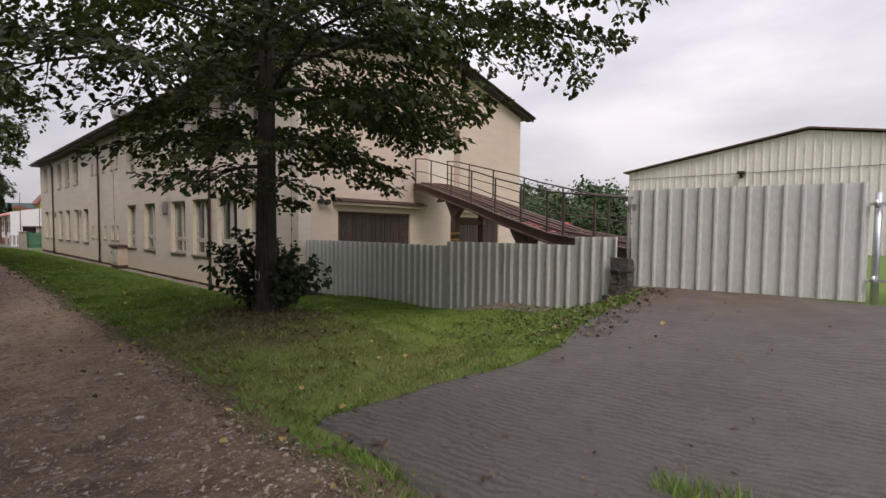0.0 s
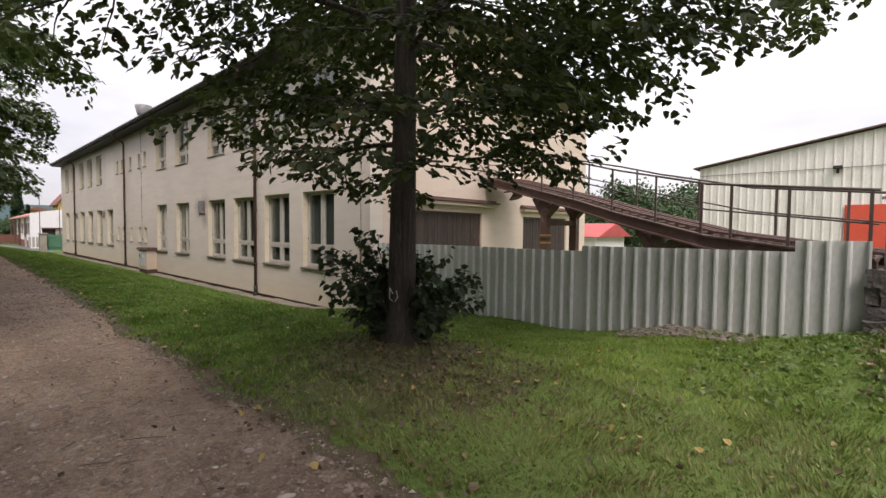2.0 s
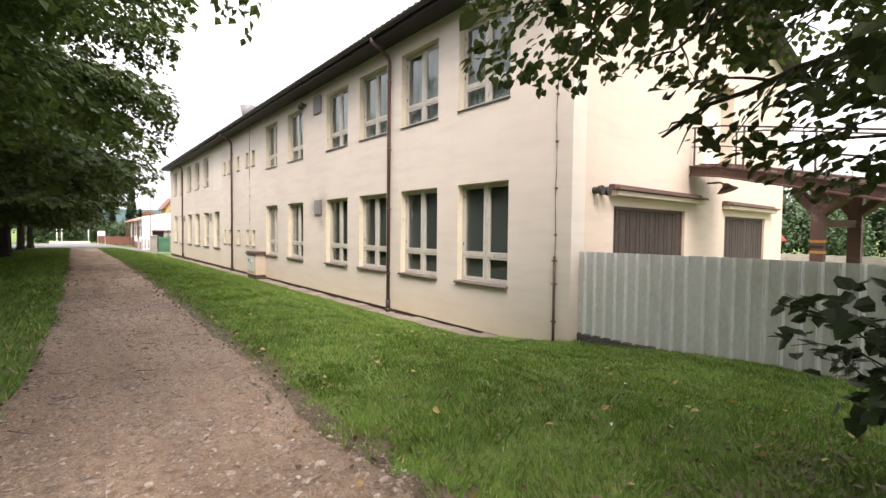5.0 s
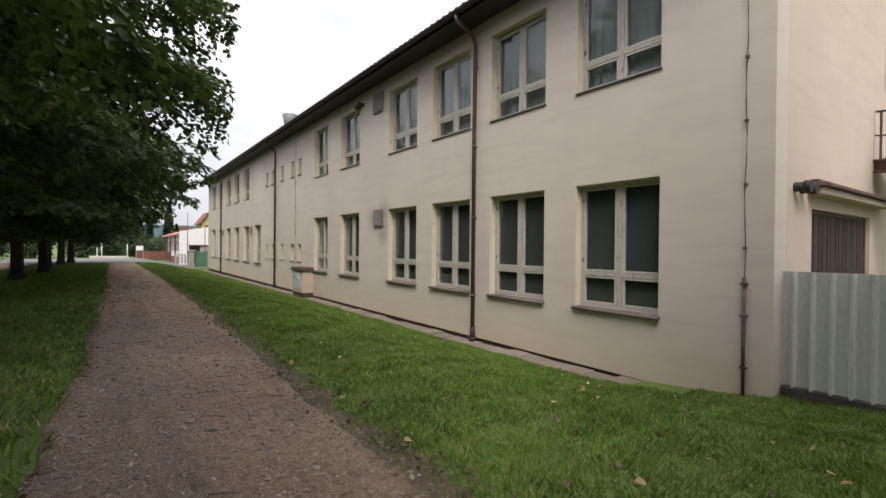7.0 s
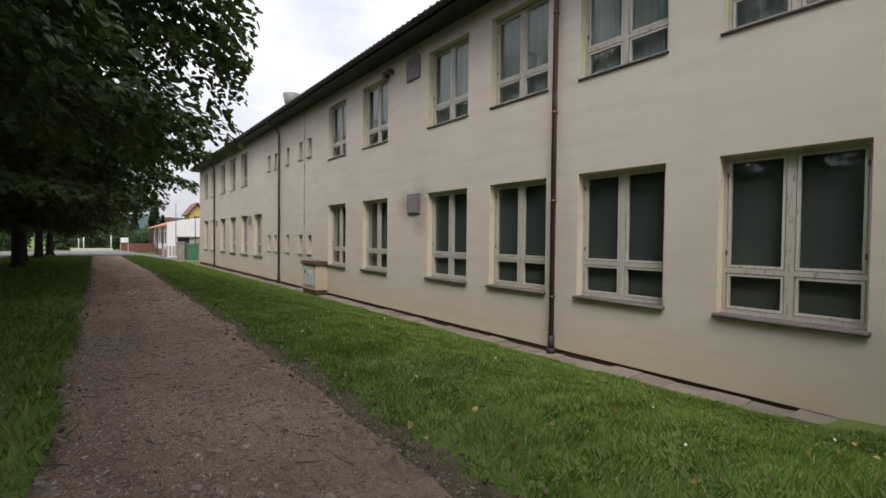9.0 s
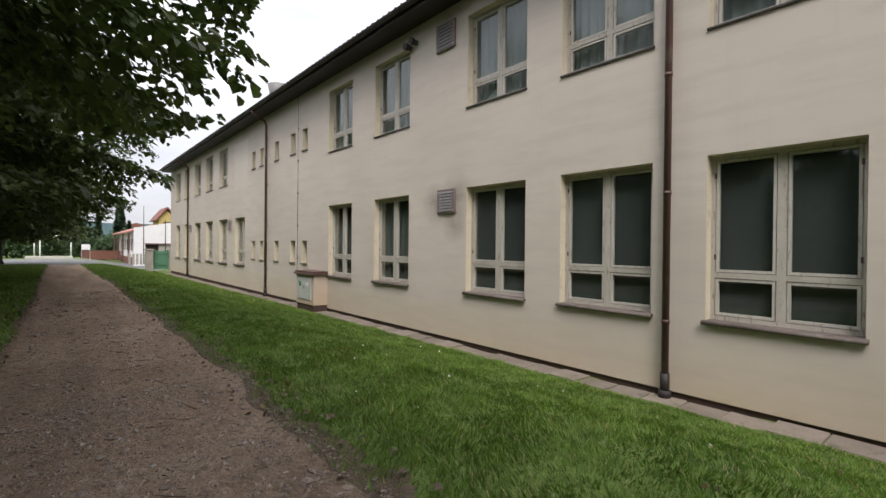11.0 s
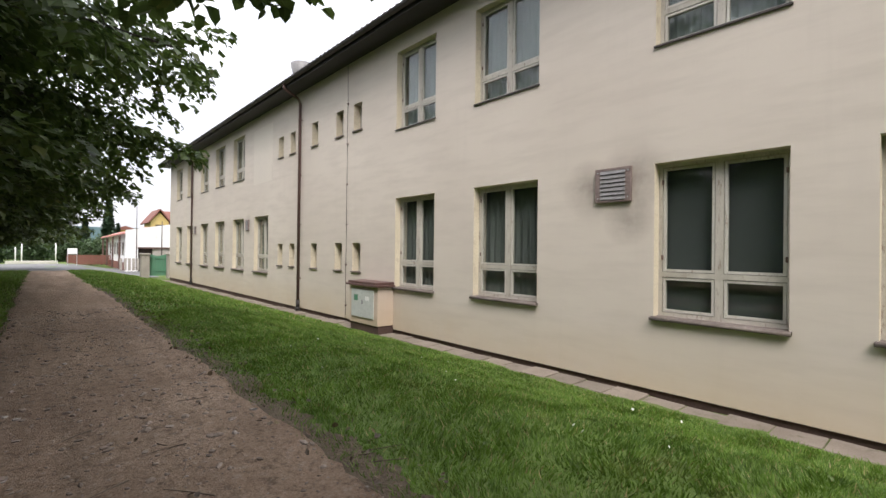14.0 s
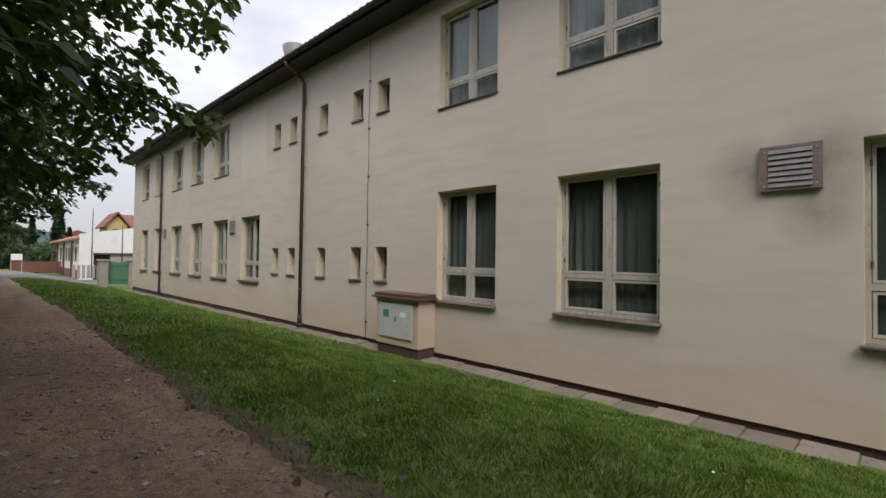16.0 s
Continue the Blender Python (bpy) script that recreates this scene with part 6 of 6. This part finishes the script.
tagged(new("rubble_pile", scatter_stones("rubble_pile", 900, -5.6, -3.9, lambda x: 6.75 + 0 * x, lambda x: 7.44 + 0 * x, 0.012, 0.06, 5, M["slab"], 0.02)), "grey rubble heap against the fence", "rubble", kind="stuff")


def litter(name, n, x0, x1, yl, yr, size, seed, lift, clump=None, mat="dead_leaf"):
    rng = np.random.default_rng(seed)
    x = rng.uniform(x0, x1, n)
    y = yl(x) + (yr(x) - yl(x)) * rng.random(n)
    if clump:
        x, y = clump[0] + rng.normal(0, clump[2], n), clump[1] + rng.normal(0, clump[2] * 0.8, n)
    p = np.stack([x, y, ground_z(x, y) + lift + rng.uniform(0, 0.012, n)], 1)
    d = rng.normal(0, 1, (n, 3)) * np.array([1, 1, 0.2])
    return leaves_mesh(name, p, d, size, M[mat], rng, 0.0)


for nm, n, x0, x1, yl, yr, sz, seed, lift, cl in (
        ("fallen_leaves", 700, -16, -0.3, lambda x: 1.5 + 0 * x, lambda x: 6.8 + 0 * x, 0.034, 61, 0.05, None),
        ("fallen_leaves", 130, -28, -1, edge_l, edge_r, 0.036, 62, 0.02, None),
        ("fallen_leaves", 420, -40, -8, lambda x: edge_l(x) - 0.35, lambda x: edge_l(x) + 0.15, 0.045, 63, 0.03, None),
        ("fallen_leaves", 700, -32, -1, lambda x: edge_r(x) - 0.15, lambda x: edge_r(x) + 0.4, 0.045, 64, 0.03, None),
        ("fallen_leaves", 2600, 0, 1, lambda x: 0 * x, lambda x: 0 * x, 0.032, 65, 0.012, (TX + 0.35, TY - 0.35, 0.75)),
        ("fallen_leaves", 500, 0, 1, lambda x: 0 * x, lambda x: 0 * x, 0.04, 68, 0.03, (TX + 1.0, TY - 0.6, 1.5)),
        ("fallen_leaves", 520, -2.9, -1.9, lambda x: 4.8 + 0 * x, lambda x: 7.3 + 0 * x, 0.045, 66, 0.04, None),
        ("fallen_leaves", 26, -2.3, 3, lambda x: 2.0 + 0 * x, lambda x: 7.0 + 0 * x, 0.04, 67, 0.035, None)):
    tagged(new(nm, litter(nm, n, x0, x1, yl, yr, sz, seed, lift, cl)), "scattered brown and yellow fallen leaves", "leaves", kind="stuff")


tagged(new("fallen_leaves", litter("fallen_leaves", 130, -15, -1.5, lambda x: edge_r(x) - 0.3, lambda x: 5.8 + 0 * x, 0.055, 69, 0.045, None, "yellow_leaf")), "single yellow leaves fallen on the lawn", "leaves", kind="stuff")


# ---- low weeds by the driveway edge ----
rng = np.random.default_rng(70)
wx, wy = rng.uniform(-4.2, -2.2, 900), rng.uniform(4.3, 7.3, 900) ** 1.0
wp = np.stack([wx, wy, ground_z(wx, wy) + rng.uniform(0.01, 0.07, 900)], 1)
tagged(new("weeds", leaves_mesh("weeds", wp, rng.normal(0, 1, (900, 3)), 0.05, M["weed"], rng, 0.1)), "low broad-leaved weeds beside the driveway", "weeds", kind="stuff")


# ---- twigs on the path, white flowers in the lawn ----
rng = np.random.default_rng(80)
twigs = []
for i in range(170):
    x = rng.uniform(-30, -1)
    y = rng.uniform(float(edge_l(x)), float(edge_r(x)) + 0.5)
    L, a, bend = rng.uniform(0.05, 0.28), rng.uniform(0, 6.28), rng.uniform(-0.25, 0.25)
    t = np.linspace(-0.5, 0.5, 5)
    px, py = x + L * (t * math.cos(a) - bend * t * t * math.sin(a)), y + L * (t * math.sin(a) + bend * t * t * math.cos(a))
    twigs.append((np.stack([px, py, ground_z(px, py) + 0.02], 1), np.linspace(0.0045, 0.002, 5), 5))
tagged(new("fallen_twigs", tubes_mesh("fallen_twigs", twigs, M["twig"])), "small dry twigs lying on the path", "twigs", kind="stuff")
fx, fy = rng.uniform(-26, -3, 50), rng.uniform(2.4, 6.4, 50)
ok = on_lawn(fx, fy, rng)
fx, fy = fx[ok], fy[ok]
fp = np.stack([fx, fy, ground_z(fx, fy) + 0.05], 1)
tagged(new("clover_flowers", leaves_mesh("clover_flowers", fp, rng.normal(0, 1, (len(fp), 3)), 0.028, M["petal"], rng, -0.3)), "tiny white clover flowers in the lawn", "flowers", kind="stuff")
cx, cy = rng.uniform(-27, -1, 9000), rng.uniform(1.6, 6.6, 9000)
ok = on_lawn(cx, cy, rng) & (np.sin(cx * 1.9 + 1.3 * np.sin(cy * 2.2)) * np.cos(cy * 2.6 + cx) > -0.05)
cx, cy = cx[ok], cy[ok]
cp = np.stack([cx, cy, ground_z(cx, cy) + rng.uniform(0.02, 0.045, len(cx))], 1)
tagged(new("clover_leaves", leaves_mesh("clover_leaves", cp, rng.normal(0, 1, (len(cp), 3)), 0.028, M["weed"], rng, -0.1, True)), "small clover and plantain leaves among the grass", "clover", kind="stuff")
